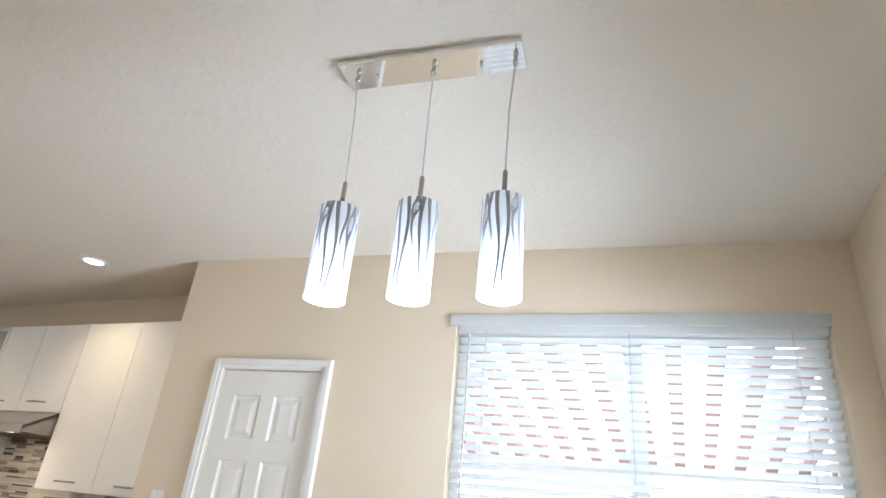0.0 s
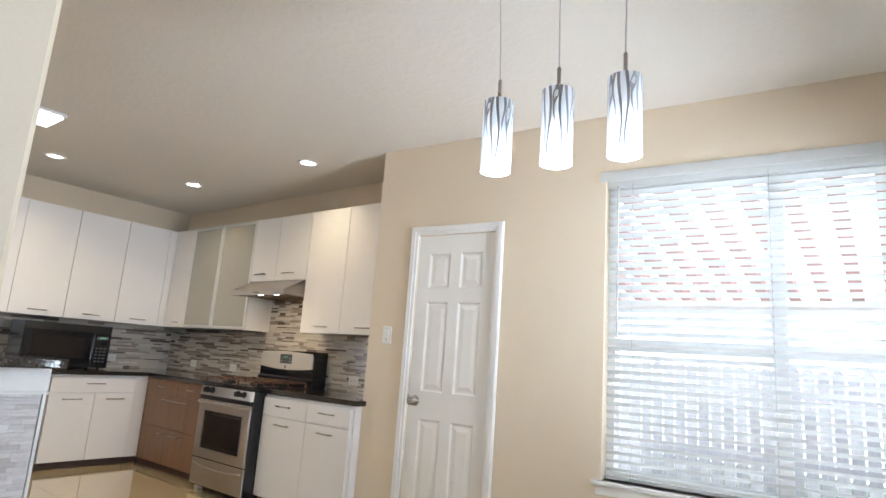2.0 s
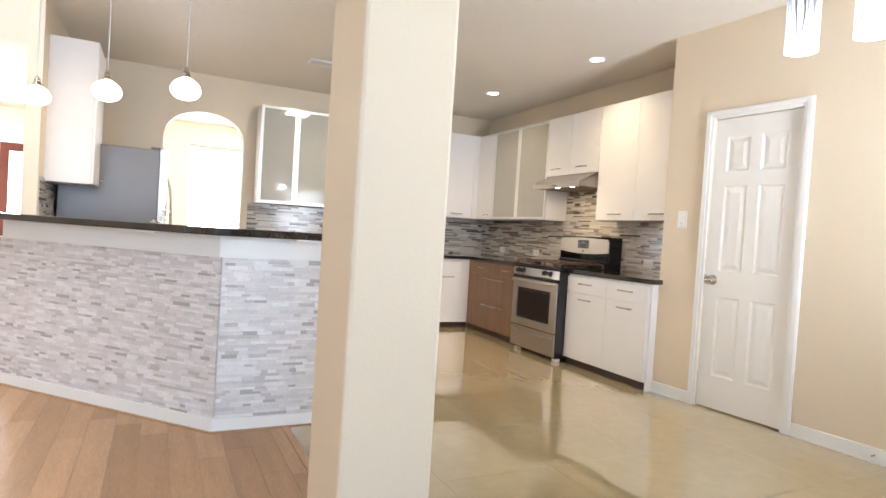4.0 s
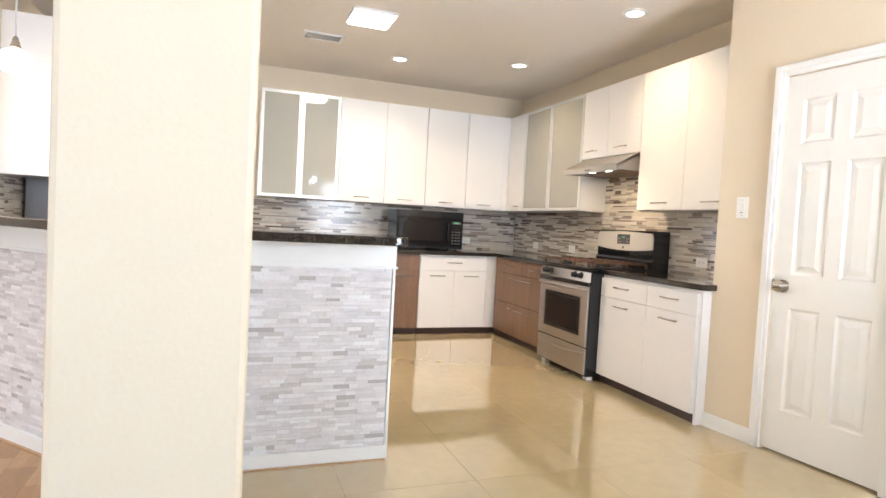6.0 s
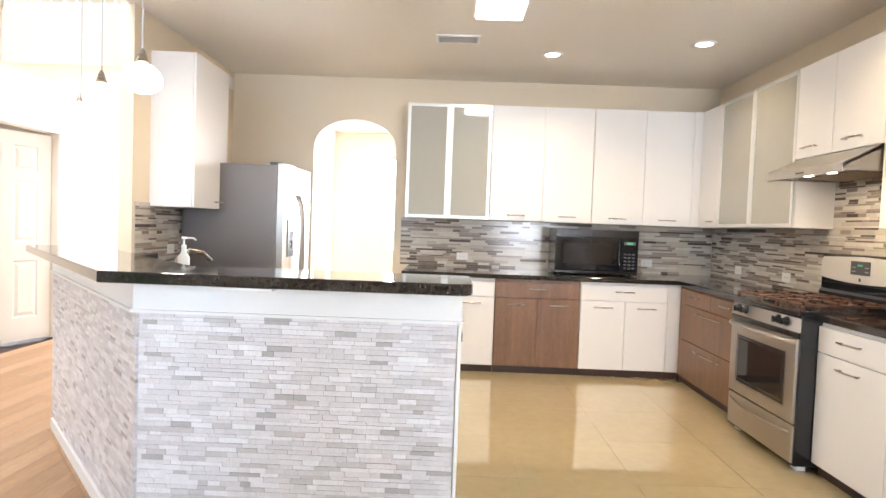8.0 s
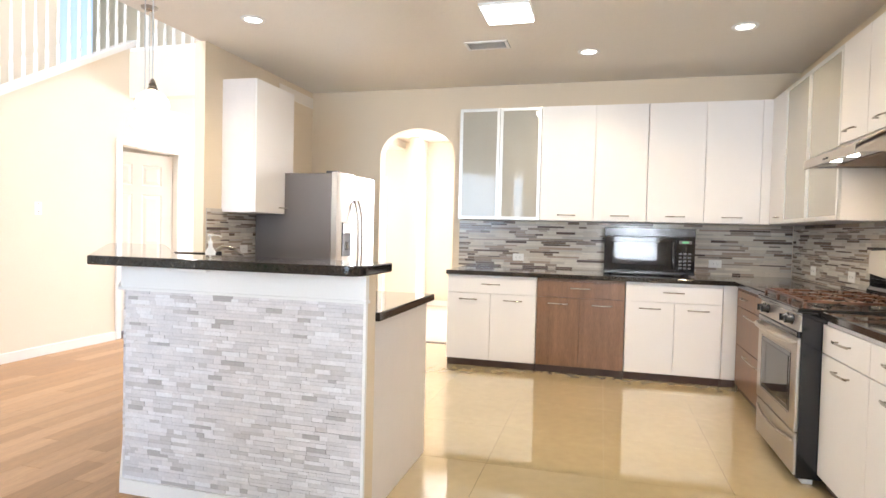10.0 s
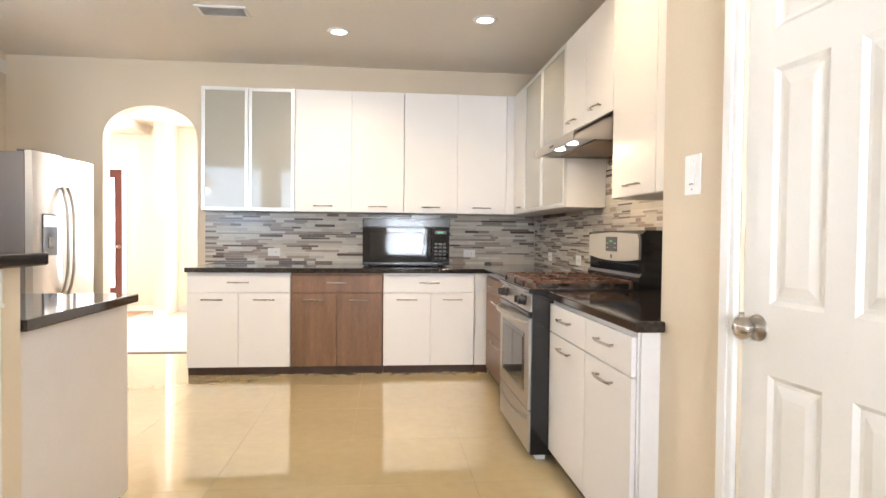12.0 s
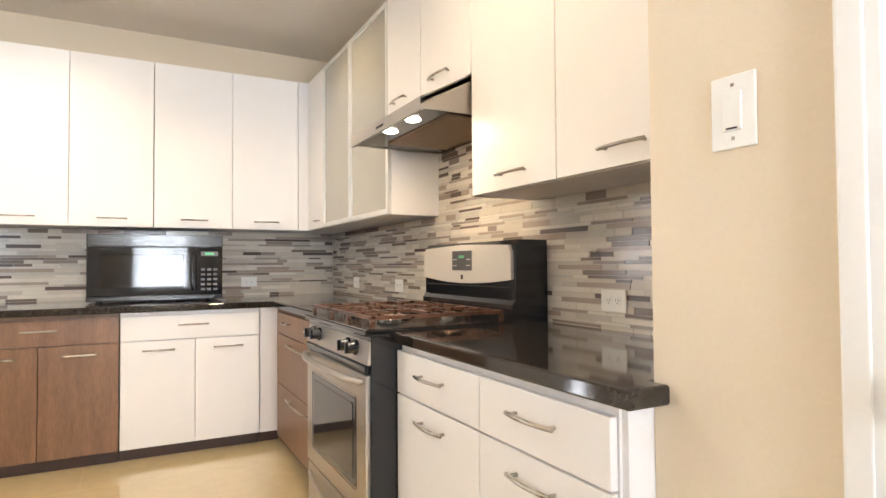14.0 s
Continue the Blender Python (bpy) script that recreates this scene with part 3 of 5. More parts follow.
blinds(RF, SW0, SW1, 0.72, 2.0, "white venetian blind, slats open, in the side window", 20, False)
window("window_2", RF, SW0, SW1, 0.72, 2.0, [], "white framed side window", 1.45)
HF = Face("+x", HX)
window("window_3", HF, HW0, HW1, 0.85, 2.36, [], "white framed hall window")

# ---------- outdoors ----------
structure("ground", B(-40, 60, -40, 80, -0.6, -0.25), GRASS, "green lawn around the house", "ground")
patio = thing("patio_cover", (0, YP + 2, 2.4), "red-brown rafters of an open patio cover", "patio cover")
for i in range(19):
    x = -2.75 + i * 0.30
    part("rafter", prism([(YP + 0.65, 2.88), (YP + 0.65, 2.98), (YP + 5.0, 2.26), (YP + 5.0, 2.14)], x, x + 0.12, "x"), BRICKRED, patio)
part("beam", B(-2.7, 3.2, YP + 4.7, YP + 4.82, 2.08, 2.18, 0.004), RAFTER, patio)
for x in (-2.5, 2.8):
    part("post", B(x, x + 0.1, YP + 4.71, YP + 4.81, -0.25, 2.08, 0.004), RAFTER, patio)
# Pale slab added to brighten the dark ground showing below the blind.
structure("patio_slab", B(-5, 6, YP + 0.16, YP + 5.4, -0.25, -0.15), material("concrete", (0.55, 0.54, 0.52), 0.8, vary=0.12), "pale slab added to brighten the ground behind the blind", "ground")
# Glowing sheets in place of sky; they also light the rooms.
structure("backdrop", B(-14, 14, YP + 9.0, YP + 9.05, -0.3, 16), DAYGLOW, "glowing white sheet standing in for the bright sky beyond the yard", "backdrop")
structure("backdrop", B(HX - 3.05, HX - 3.0, -7, 7, -0.3, 7), DAYGLOW, "glowing white sheet standing in for the bright sky in front of the house", "backdrop")
fence = thing("fence", (0, YP + 5.6, -0.25), "weathered grey wooden picket fence", "fence")
for z in (0.2, 1.05):
    part("rail", B(-5, 6, YP + 5.63, YP + 5.67, z, z + 0.09), FENCE, fence)
_pk = None
for i in range(70):
    x = -5 + i * 0.155
    if _pk is None:
        _pk = part("picket", prism([(x, -0.25), (x + 0.14, -0.25), (x + 0.14, 1.38), (x + 0.11, 1.42), (x + 0.03, 1.42), (x, 1.38)], YP + 5.6, YP + 5.625, "y"), FENCE, fence)
    else:
        o = new("picket", _pk.data)
        o.parent, o.location = fence, (i * 0.155, 0, random.uniform(-0.015, 0.01))

# ---------- cabinets ----------
FW, FS = Face("+x", XW), Face("-y", YS)          # far wall and range wall
UD, BD = 0.34, 0.85                               # depth of wall and base units on the far wall
GAP = 0.002


def slab_door(name, face, u0, u1, z0, z1, d, mat, parent, hu=None, hz=None, hl=0.17):
    p = part(name, face.box(u0 + GAP, u1 - GAP, d - 0.018, d, z0 + GAP, z1 - GAP, 0.0015), mat, parent)
    if hu is not None:
        handle(face, hu, d, hz, p, hl)
    return p


def glass_door(face, u0, u1, z0, z1, d, parent):
    w = 0.032
    p = None
    for a in ((u0 + GAP, u0 + w, z0 + GAP, z1 - GAP), (u1 - w, u1 - GAP, z0 + GAP, z1 - GAP), (u0 + w, u1 - w, z0 + GAP, z0 + w), (u0 + w, u1 - w, z1 - w, z1 - GAP)):
        q = part("door_frame", face.box(a[0], a[1], d - 0.02, d, a[2], a[3], 0.0015), ALU, parent, "satin aluminium door frame")
        p = p or q
    part("glass_panel", face.box(u0 + w, u1 - w, d - 0.014, d - 0.006, z0 + w, z1 - w), FROST, parent, "frosted glass door panel")


def wall_unit(face, u0, u1, z0, z1, depth, doors, label, glazed=False, hz=0.055, handles=None, hl=0.17):
    """Wall cabinet: carcass and doors split at the given positions."""
    c = thing("wall_cabinet", face.at((u0 + u1) / 2, depth / 2, z0), label, "cabinet", "kitchen wall cabinets")
    part("body", face.box(u0 + 0.001, u1 - 0.001, 0.0, depth - 0.020, z0, z1, 0.001), CARC if not glazed else CAB, c)
    e = [u0] + list(doors) + [u1]
    for i, (a, b) in enumerate(zip(e, e[1:])):
        if glazed:
            glass_door(face, a, b, z0, z1, depth, c)
        else:
            hu = (a + b) / 2 if handles is None else handles[i]
            slab_door("door", face, a, b, z0, z1, depth, CAB, c, hu, z0 + hz, min(hl, (b - a) * 0.7))
    return c


def base_unit(face, u0, u1, depth, split, mat, label, drawers=1, ends=True):
    """Base cabinet: toe kick, carcass, drawer row, doors below."""
    c = thing("base_cabinet", face.at((u0 + u1) / 2, depth / 2, 0), label, "cabinet", "kitchen base cabinets")
    part("toe_kick", face.box(u0 + 0.002, u1 - 0.002, 0.02, depth - 0.045, 0, ZB), TOE, c, "dark brown toe kick")
    part("body", face.box(u0 + 0.001, u1 - 0.001, 0.0, depth - 0.020, ZB, ZC0 - 0.002, 0.001), CAB if mat is CAB else WOOD, c)
    zt, zd = ZC0 - 0.022, 0.683
    if drawers == 1:
        slab_door("drawer", face, u0 + 0.002, u1 - 0.002, zd, zt, depth, mat, c, (u0 + u1) / 2, (zd + zt) / 2 + 0.012)
    else:
        slab_door("drawer", face, u0 + 0.002, split, zd, zt, depth, mat, c, (u0 + split) / 2, (zd + zt) / 2 + 0.012)
        slab_door("drawer", face, split, u1 - 0.002, zd, zt, depth, mat, c, (u1 + split) / 2, (zd + zt) / 2 + 0.012)
    for a, b in ((u0 + 0.002, split), (split, u1 - 0.002)):
        slab_door("door", face, a, b, ZB + 0.002, zd - 0.002, depth, mat, c, (a + b) / 2, zd - 0.058)
    return c


wall_unit(FW, 1.160, 1.978, ZU0, ZU1, UD, [1.570], "white wall cabinet with two frosted glass doors in aluminium frames", True)
wall_unit(FW, 1.980, 2.966, ZU0, ZU1, UD, [2.490], "white slab-door wall cabinet above the counter")
wall_unit(FW, 2.968, 3.925, ZU0, ZU1, UD, [3.462], "white slab-door wall cabinet above the microwave")
part_fill = thing("corner_filler", (XW + UD, 3.98, ZU0), "white filler strip in the cabinet corner", "cabinet filler")
part("strip", B(XW, XW + UD - 0.004, 3.927, YS - 0.001, ZU0, ZU1), CAB, part_fill)
YD = 0.30
wall_unit(FS, XW + UD + 0.002, -5.612, ZU0, ZU1, YD, [], "narrow white wall cabinet in the corner", handles=[-5.74], hl=0.10)
wall_unit(FS, -5.61, -4.452, ZU0, ZU1, YD, [-5.05], "white wall cabinet with two frosted glass doors beside the hood", True)
wall_unit(FS, -4.45, -3.612, 1.845, ZU1, YD, [-4.06], "short white wall cabinet above the range hood", hz=0.067, handles=[-4.285, -3.86])
wall_unit(FS, -3.61, XP - 0.002, ZU0, ZU1, YD, [-3.105], "white slab-door wall cabinet beside the pantry wall", handles=[-3.335, -2.82])

base_unit(FW, 1.200, 2.026, BD, 1.608, CAB, "white base cabinet with one drawer and two doors")
base_unit(FW, 2.028, 2.785, BD, 2.402, WOOD, "walnut-veneer base cabinet with one drawer and two doors")
base_unit(FW, 2.787, 3.558, BD, 3.182, CAB, "white base cabinet with one drawer and two doors below the microwave")
bf = thing("corner_filler", (XW + BD, 3.62, 0), "white filler panel in the base cabinet corner", "cabinet filler")
part("strip", B(XW, XW + BD - 0.012, 3.560, YS - 0.001, ZB, ZC0 - 0.002), CAB, bf)
part("toe_kick", B(XW, XW + BD - 0.045, 3.560, 3.68, 0, ZB - 0.001), TOE, bf)
BS = YS - 3.645                                    # depth of base units on the range wall
wd = thing("base_cabinet", (-4.95, 3.98, 0), "walnut-veneer drawer base cabinet beside the range", "cabinet", "kitchen base cabinets")
part("toe_kick", FS.box(-5.488, -4.300, 0.02, BS - 0.045, 0, ZB), TOE, wd, "dark brown toe kick")
part("body", FS.box(-5.484, -4.300, 0.0, BS - 0.02, ZB + 0.001, ZC0 - 0.002, 0.001), WOOD, wd)
for a, b in ((-5.40, -4.85), (-4.85, -4.302)):
    slab_door("drawer", FS, a, b, 0.70, ZC0 - 0.02, BS, WOOD, wd, (a + b) / 2, 0.775)
slab_door("drawer", FS, -5.40, -4.302, 0.395, 0.698, BS, WOOD, wd, -4.85, 0.655, 0.46)
slab_door("drawer", FS, -5.40, -4.302, ZB + 0.002, 0.393, BS, WOOD, wd, -4.85, 0.345, 0.46)
base_unit(FS, -3.518, -2.512, BS, -2.985, CAB, "white base cabinet with two drawers and two doors beside the pantry", 2)
part_end = thing("end_panel", (-2.507, 3.98, 0), "white end panel of the base cabinet run", "panel")
part("panel", B(-2.514, XP - 0.002, 3.672, YS - 0.001, 0, ZC0 - 0.002), CAB, part_end)


def counter(name, outline, z0, z1, label):
    """Granite slab with an eased edge."""
    bm = prism(outline, z0, z1, "z")
    es = [e for e in bm.edges if abs(e.verts[0].co.z - e.verts[1].co.z) < 1e-6]
    bmesh.ops.bevel(bm, geom=es, offset=0.006, segments=2, affect="EDGES", profile=0.5)
    ob = part(name, bm, GRAN)
    return tagged(ob, label, "countertop")


CE = XW + BD + 0.028
counter("countertop", [(XW + 0.012, 1.192), (CE, 1.192), (CE, 3.632), (-4.298, 3.632), (-4.298, YS - 0.012), (XW + 0.012, YS - 0.012)], ZC0, ZC1, "black-brown polished granite countertop in the corner")
counter("countertop", [(-3.517, 3.632), (XP + 0.04, 3.632), (XP + 0.04, YP - 0.004), (XP - 0.003, YP - 0.004), (XP - 0.003, YS - 0.012), (-3.517, YS - 0.012)], ZC0, ZC1, "black-brown polished granite countertop beside the range")

# ---------- range ----------
def gas_range():
    x0, x1, yf, yb = -4.294, -3.522, 3.54, YS - 0.015
    r = thing("gas_range", ((x0 + x1) / 2, (yf + yb) / 2, 0), "stainless steel and black freestanding gas range", "stove")
    part("body", B(x0, x1, yf + 0.014, yb, 0.035, 0.872, 0.003), BLACK, r, "black enamelled side panels")
    for x in (x0 + 0.03, x1 - 0.09):
        for y in (yf + 0.05, yb - 0.1):
            part("leg", B(x, x + 0.06, y, y + 0.05, 0.0, 0.035, 0.004), PLASTIC, r, "white packing block under the leg")
    dr = part("storage_drawer", B(x0 + 0.014, x1 - 0.014, yf + 0.004, yf + 0.045, 0.045, 0.255, 0.006), STEEL, r, "stainless storage drawer")
    pts = [(x0 + 0.05 + (x1 - x0 - 0.1) * i / 12, yf - 0.018 + 0.020 * abs(i / 6 - 1) ** 3, 0.215 - 0.02 * (1 - (i / 6 - 1) ** 2)) for i in range(13)]
    part("drawer_handle", tube(pts, 0.009), STEEL, dr, "", True)
    od = part("oven_door", B(x0 + 0.014, x1 - 0.014, yf, yf + 0.045, 0.265, 0.742, 0.006), STEEL, r, "stainless oven door")
    part("oven_window", B(x0 + 0.13, x1 - 0.13, yf - 0.004, yf + 0.01, 0.36, 0.635, 0.010), OVENW, od, "dark oven window glass")
    part("window_border", B(x0 + 0.105, x1 - 0.105, yf - 0.0015, yf + 0.01, 0.335, 0.66, 0.012), BLACK, od, "black window border")
    part("door_top", B(x0 + 0.014, x1 - 0.014, yf - 0.002, yf + 0.045, 0.744, 0.775, 0.004), BLACK, od)
    pts = [(x0 + 0.03 + (x1 - x0 - 0.06) * i / 14, yf - 0.012 - 0.034 * (1 - (i / 7 - 1) ** 4), 0.722) for i in range(15)]
    part("oven_handle", tube(pts, 0.014, 10), STEEL, od, "stainless bowed handle", True)
    for x in (x0 + 0.035, x1 - 0.035):
        part("handle_foot", tube([(x, yf + 0.005, 0.722), (x, yf - 0.016, 0.722)], 0.012), STEEL, od, "", True)
    cp = part("control_panel", prism([(yf + 0.05, 0.778), (yf + 0.002, 0.778), (yf + 0.016, 0.868), (yf + 0.05, 0.868)], x0 + 0.003, x1 - 0.003, "x"), STEEL, r, "stainless control panel")
    for x in (x0 + 0.10, x0 + 0.185, x1 - 0.215, x1 - 0.13):
        part("burner_knob", lathe([(0, 0.036), (0.019, 0.034), (0.021, 0.012), (0.026, 0.010), (0.027, 0.0)], (x, yf + 0.010, 0.823), 18, "-y"), BLACK, cp, "black knob", True)
        part("knob_grip", B(x - 0.004, x + 0.004, yf - 0.034, yf - 0.02, 0.804, 0.842, 0.002), BLACK, cp)
    part("cooktop", B(x0 - 0.004, x1 + 0.004, yf - 0.006, yb - 0.165, 0.872, 0.896, 0.006), BLACK, r, "black enamel cooktop")
    for i, (bx, by) in enumerate(((x0 + 0.19, yf + 0.16), (x0 + 0.19, yf + 0.42), (x1 - 0.19, yf + 0.16), (x1 - 0.19, yf + 0.42), ((x0 + x1) / 2, yf + 0.29))):
        b = part("burner", lathe([(0, 0.022), (0.034, 0.021), (0.038, 0.014), (0.045, 0.012), (0.048, 0.0)], (bx, by, 0.896), 18), BLACK, r, "", True)
        part("burner_cap", lathe([(0, 0.010), (0.026, 0.009), (0.03, 0.0)], (bx, by, 0.917), 18), IRON, b, "", True)
    for gx0, gx1 in ((x0 + 0.03, x0 + 0.275), (x0 + 0.285, x1 - 0.285), (x1 - 0.275, x1 - 0.03)):
        g = None
        y0, y1, z = yf + 0.03, yb - 0.195, 0.934
        for bar in ([(gx0, y0), (gx1, y0)], [(gx0, y1), (gx1, y1)], [(gx0, y0), (gx0, y1)], [(gx1, y0), (gx1, y1)], [(gx0, (y0 + y1) / 2), (gx1, (y0 + y1) / 2)],
                    [((gx0 + gx1) / 2, y0), ((gx0 + gx1) / 2, y0 + 0.085)], [((gx0 + gx1) / 2, y1), ((gx0 + gx1) / 2, y1 - 0.085)],
                    [(gx0, y0 + 0.13), (gx0 + 0.075, y0 + 0.13)], [(gx1, y0 + 0.13), (gx1 - 0.075, y0 + 0.13)], [(gx0, y1 - 0.13), (gx0 + 0.075, y1 - 0.13)], [(gx1, y1 - 0.13), (gx1 - 0.075, y1 - 0.13)]):
            (ax, ay), (bx, by) = bar
            q = B(min(ax, bx) - 0.006, max(ax, bx) + 0.006, min(ay, by) - 0.006, max(ay, by) + 0.006, z - 0.010, z + 0.003, 0.002)
            if g is None:
                g = part("grate", q, IRON, r, "bronze-brown cast iron burner grate")
            else:
                part("grate_bar", q, IRON, g)
        for ax, ay in ((gx0, y0), (gx1, y0), (gx0, y1), (gx1, y1)):
            part("grate_foot", B(ax - 0.007, ax + 0.007, ay - 0.007, ay + 0.007, 0.896, z - 0.012), IRON, g)
    bg = part("backguard", prism([(yb - 0.165, 0.88), (yb - 0.165, 0.955), (yb - 0.15, 0.975), (yb - 0.15, 1.185), (yb - 0.13, 1.205), (yb, 1.205), (yb, 0.88)], x0, x1, "x"), BLACK, r, "black backguard")
    n = 16
    prof = []
    for i in range(n + 1):
        s = i / n * 2 - 1
        prof.append((x0 + 0.012 + (x1 - x0 - 0.024) * i / n, 1.052 + 0.022 * s * s - 0.022))
    top = [(x1 - 0.012, 1.155), (x1 - 0.03, 1.185), ((x0 + x1) / 2, 1.197), (x0 + 0.03, 1.185), (x0 + 0.012, 1.155)]
    part("control_face", prism(prof + top, yb - 0.163, yb - 0.149, "y"), SATIN, bg, "stainless control face")
    ds = part("display", B((x0 + x1) / 2 - 0.085, (x0 + x1) / 2 + 0.085, yb - 0.166, yb - 0.162, 1.085, 1.170, 0.003), GREYP, bg, "dark control display")
    part("readout", B((x0 + x1) / 2 - 0.022, (x0 + x1) / 2 + 0.022, yb - 0.1675, yb - 0.1655, 1.138, 1.150), GREEN, ds, "green clock readout")
    for i in range(4):
        for j in (0, 1):
            x = (x0 + x1) / 2 + (-0.07, -0.053, 0.045, 0.062)[i]
            part("button", B(x, x + 0.012, yb - 0.1675, yb - 0.1655, 1.104 + j * 0.026, 1.108 + j * 0.026), SATIN, ds)
    part("badge", B((x0 + x1) / 2 - 0.008, (x0 + x1) / 2 + 0.008, yb - 0.165, yb - 0.162, 1.046, 1.066), DARK, bg)
    part("lower_panel", B(x0 + 0.03, x1 - 0.03, yb - 0.1545, yb - 0.148, 0.975, 1.022, 0.003), BGLASS, bg, "glossy black lower panel")
    return r


gas_range()


def range_hood():
    x0, x1, y1 = -4.40, -3.622, YS - 0.014
    h = thing("range_hood", ((x0 + x1) / 2, 4.05, 1.64), "stainless steel under-cabinet range hood, lamps on", "range hood")
    shell = prism([(y1, 1.842), (YS - 0.30, 1.842), (3.79, 1.735), (3.79, 1.702), (3.80, 1.702), (3.81, 1.720), (YS - 0.30, 1.816), (y1, 1.816)], x0, x1, "x")
    part("shell", shell, STEEL, h, "brushed stainless sloping shell")
    for a in (x0, x1 - 0.004):
        part("side_panel", prism([(y1, 1.838), (YS - 0.30, 1.838), (3.80, 1.730), (3.80, 1.690), (y1, 1.690)], a, a + 0.004, "x"), STEEL, h)
    part("front_lip", B(x0, x1, 3.786, 3.80, 1.682, 1.730, 0.002), STEEL, h)
    part("underside", B(x0 + 0.006, x1 - 0.006, 3.802, y1, 1.695, 1.702), BLACK, h, "dark recessed underside")
    part("filter", B(x0 + 0.12, x1 - 0.05, 3.93, 4.25, 1.688, 1.696, 0.002), FILTER, h, "brownish metal mesh grease filter")
    for x in (-4.04, -3.81):
        part("hood_lamp", lathe([(0, -0.006), (0.028, -0.004), (0.032, 0.0)], (x, 3.845, 1.692), 18), LAMPON, h, "lit round lamp")
    for i in range(4):
        part("button", B(x0 + 0.34 + i * 0.022, x0 + 0.352 + i * 0.022, 3.783, 3.787, 1.700, 1.710), DARK, h)


range_hood()
for x in (-4.04, -3.81):
    lamp("hood_light", "AREA", 2.6, pose(x, 3.845, 1.682), 0.05, color=WARM)

# ---------- microwave ----------
def microwave():
    y0, y1, z0, z1, xf = 2.60, 3.375, ZC1 + 0.012, 1.312, -5.795
    m = thing("microwave", (xf - 0.2, (y0 + y1) / 2, ZC1), "black microwave oven standing on the granite countertop", "microwave")
    part("body", B(xf - 0.38, xf - 0.02, y0, y1, z0, z1, 0.004), BLACK, m)
    part("vent_strip", B(xf - 0.022, xf - 0.004, y0, y1, z1 - 0.075, z1, 0.004), BLACK, m, "black vent strip")
    d = part("door", B(xf - 0.022, xf, y0 + 0.002, y1 - 0.165, z0 + 0.03, z1 - 0.079, 0.006), BGLASS, m, "glossy black door")
    part("door_window", B(xf - 0.004, xf + 0.002, y0 + 0.07, y1 - 0.24, z0 + 0.085, z1 - 0.125, 0.002), OVENW, d, "dark window")
    part("door_handle", tube([(xf + 0.004, y1 - 0.185, z0 + 0.06), (xf + 0.026, y1 - 0.187, z0 + 0.09), (xf + 0.03, y1 - 0.187, z0 + 0.18), (xf + 0.026, y1 - 0.187, z1 - 0.14), (xf + 0.004, y1 - 0.185, z1 - 0.11)], 0.010), BLACK, d, "", True)
    k = part("keypad", B(xf - 0.022, xf - 0.001, y1 - 0.162, y1 - 0.002, z0 + 0.03, z1 - 0.079, 0.004), BGLASS, m, "black keypad")
    part("readout", B(xf - 0.002, xf + 0.0005, y1 - 0.135, y1 - 0.03, z1 - 0.135, z1 - 0.105), GREYP, k)
    part("clock", B(xf, xf + 0.0012, y1 - 0.11, y1 - 0.055, z1 - 0.128, z1 - 0.112), GREEN, k, "green clock")
    for i in range(3):
        for j in range(5):
            part("key", B(xf - 0.001, xf + 0.0006, y1 - 0.135 + i * 0.038, y1 - 0.110 + i * 0.038, z0 + 0.055 + j * 0.032, z0 + 0.070 + j * 0.032), GREYP, k)
    part("lower_strip", B(xf - 0.022, xf - 0.004, y0, y1, z0, z0 + 0.028, 0.003), BLACK, m)
    for y in (y0 + 0.06, y1 - 0.06):
        for x in (xf - 0.06, xf - 0.32):
            part("foot", lathe([(0.014, 0), (0.014, 0.013)], (x, y, ZC1), 10), DARK, m)


microwave()

# ---------- refrigerator ----------
def refrigerator():
    x0, x1, y0, yf, z1 = -6.085, -5.178, YL + 0.03, 0.158, 1.752
    f = thing("refrigerator", ((x0 + x1) / 2, (y0 + yf) / 2, 0), "stainless steel side-by-side refrigerator with grey sides and a water dispenser", "refrigerator")
    part("body", B(x0, x1, y0, yf - 0.004, 0.02, z1, 0.006), FRSIDE, f, "dark grey cabinet sides")
    part("kick_grille", B(x0 + 0.01, x1 - 0.01, yf - 0.03, yf + 0.02, 0.0, 0.075), GREYP, f)
    xm = x0 + 0.50
    for a, b in ((xm + 0.003, x1 - 0.001), (x0 + 0.001, xm - 0.003)):
        n = 8
        prof = [(a, yf)] + [(a + (b - a) * i / n, yf + 0.052 + 0.014 * (1 - (2 * i / n - 1) ** 2)) for i in range(n + 1)] + [(b, yf)]
        dr = part("door", prism(prof, 0.085, z1 + 0.012, "z"), STEEL, f, "bowed stainless door")
        hx = xm + (0.045 if a > xm else -0.045)
        pts = [(hx, yf + 0.068 + 0.050 * (1 - (i / 6 - 1) ** 4), 0.66 + 0.86 * i / 12) for i in range(13)]
        part("handle", tube(pts, 0.012, 10), STEEL, dr, "long bowed stainless handle", True)
        if a > xm:
            ds = part("dispenser", B(a + 0.10, b - 0.10, yf + 0.045, yf + 0.070, 0.98, 1.30, 0.006), GREYP, dr, "dark water dispenser")
            part("dispenser_panel", B(a + 0.11, b - 0.11, yf + 0.068, yf + 0.073, 1.20, 1.29, 0.002), ALU, ds)
            part("paddle", B(a + 0.17, b - 0.17, yf + 0.066, yf + 0.074, 1.04, 1.12, 0.002), BLACK, ds)
    for x in (x0 + 0.08, x1 - 0.08):
        part("hinge_cover", B(x - 0.04, x + 0.04, yf - 0.08, yf + 0.03, z1, z1 + 0.024, 0.004), GREYP, f)


refrigerator()
LF = Face("+y", YL)
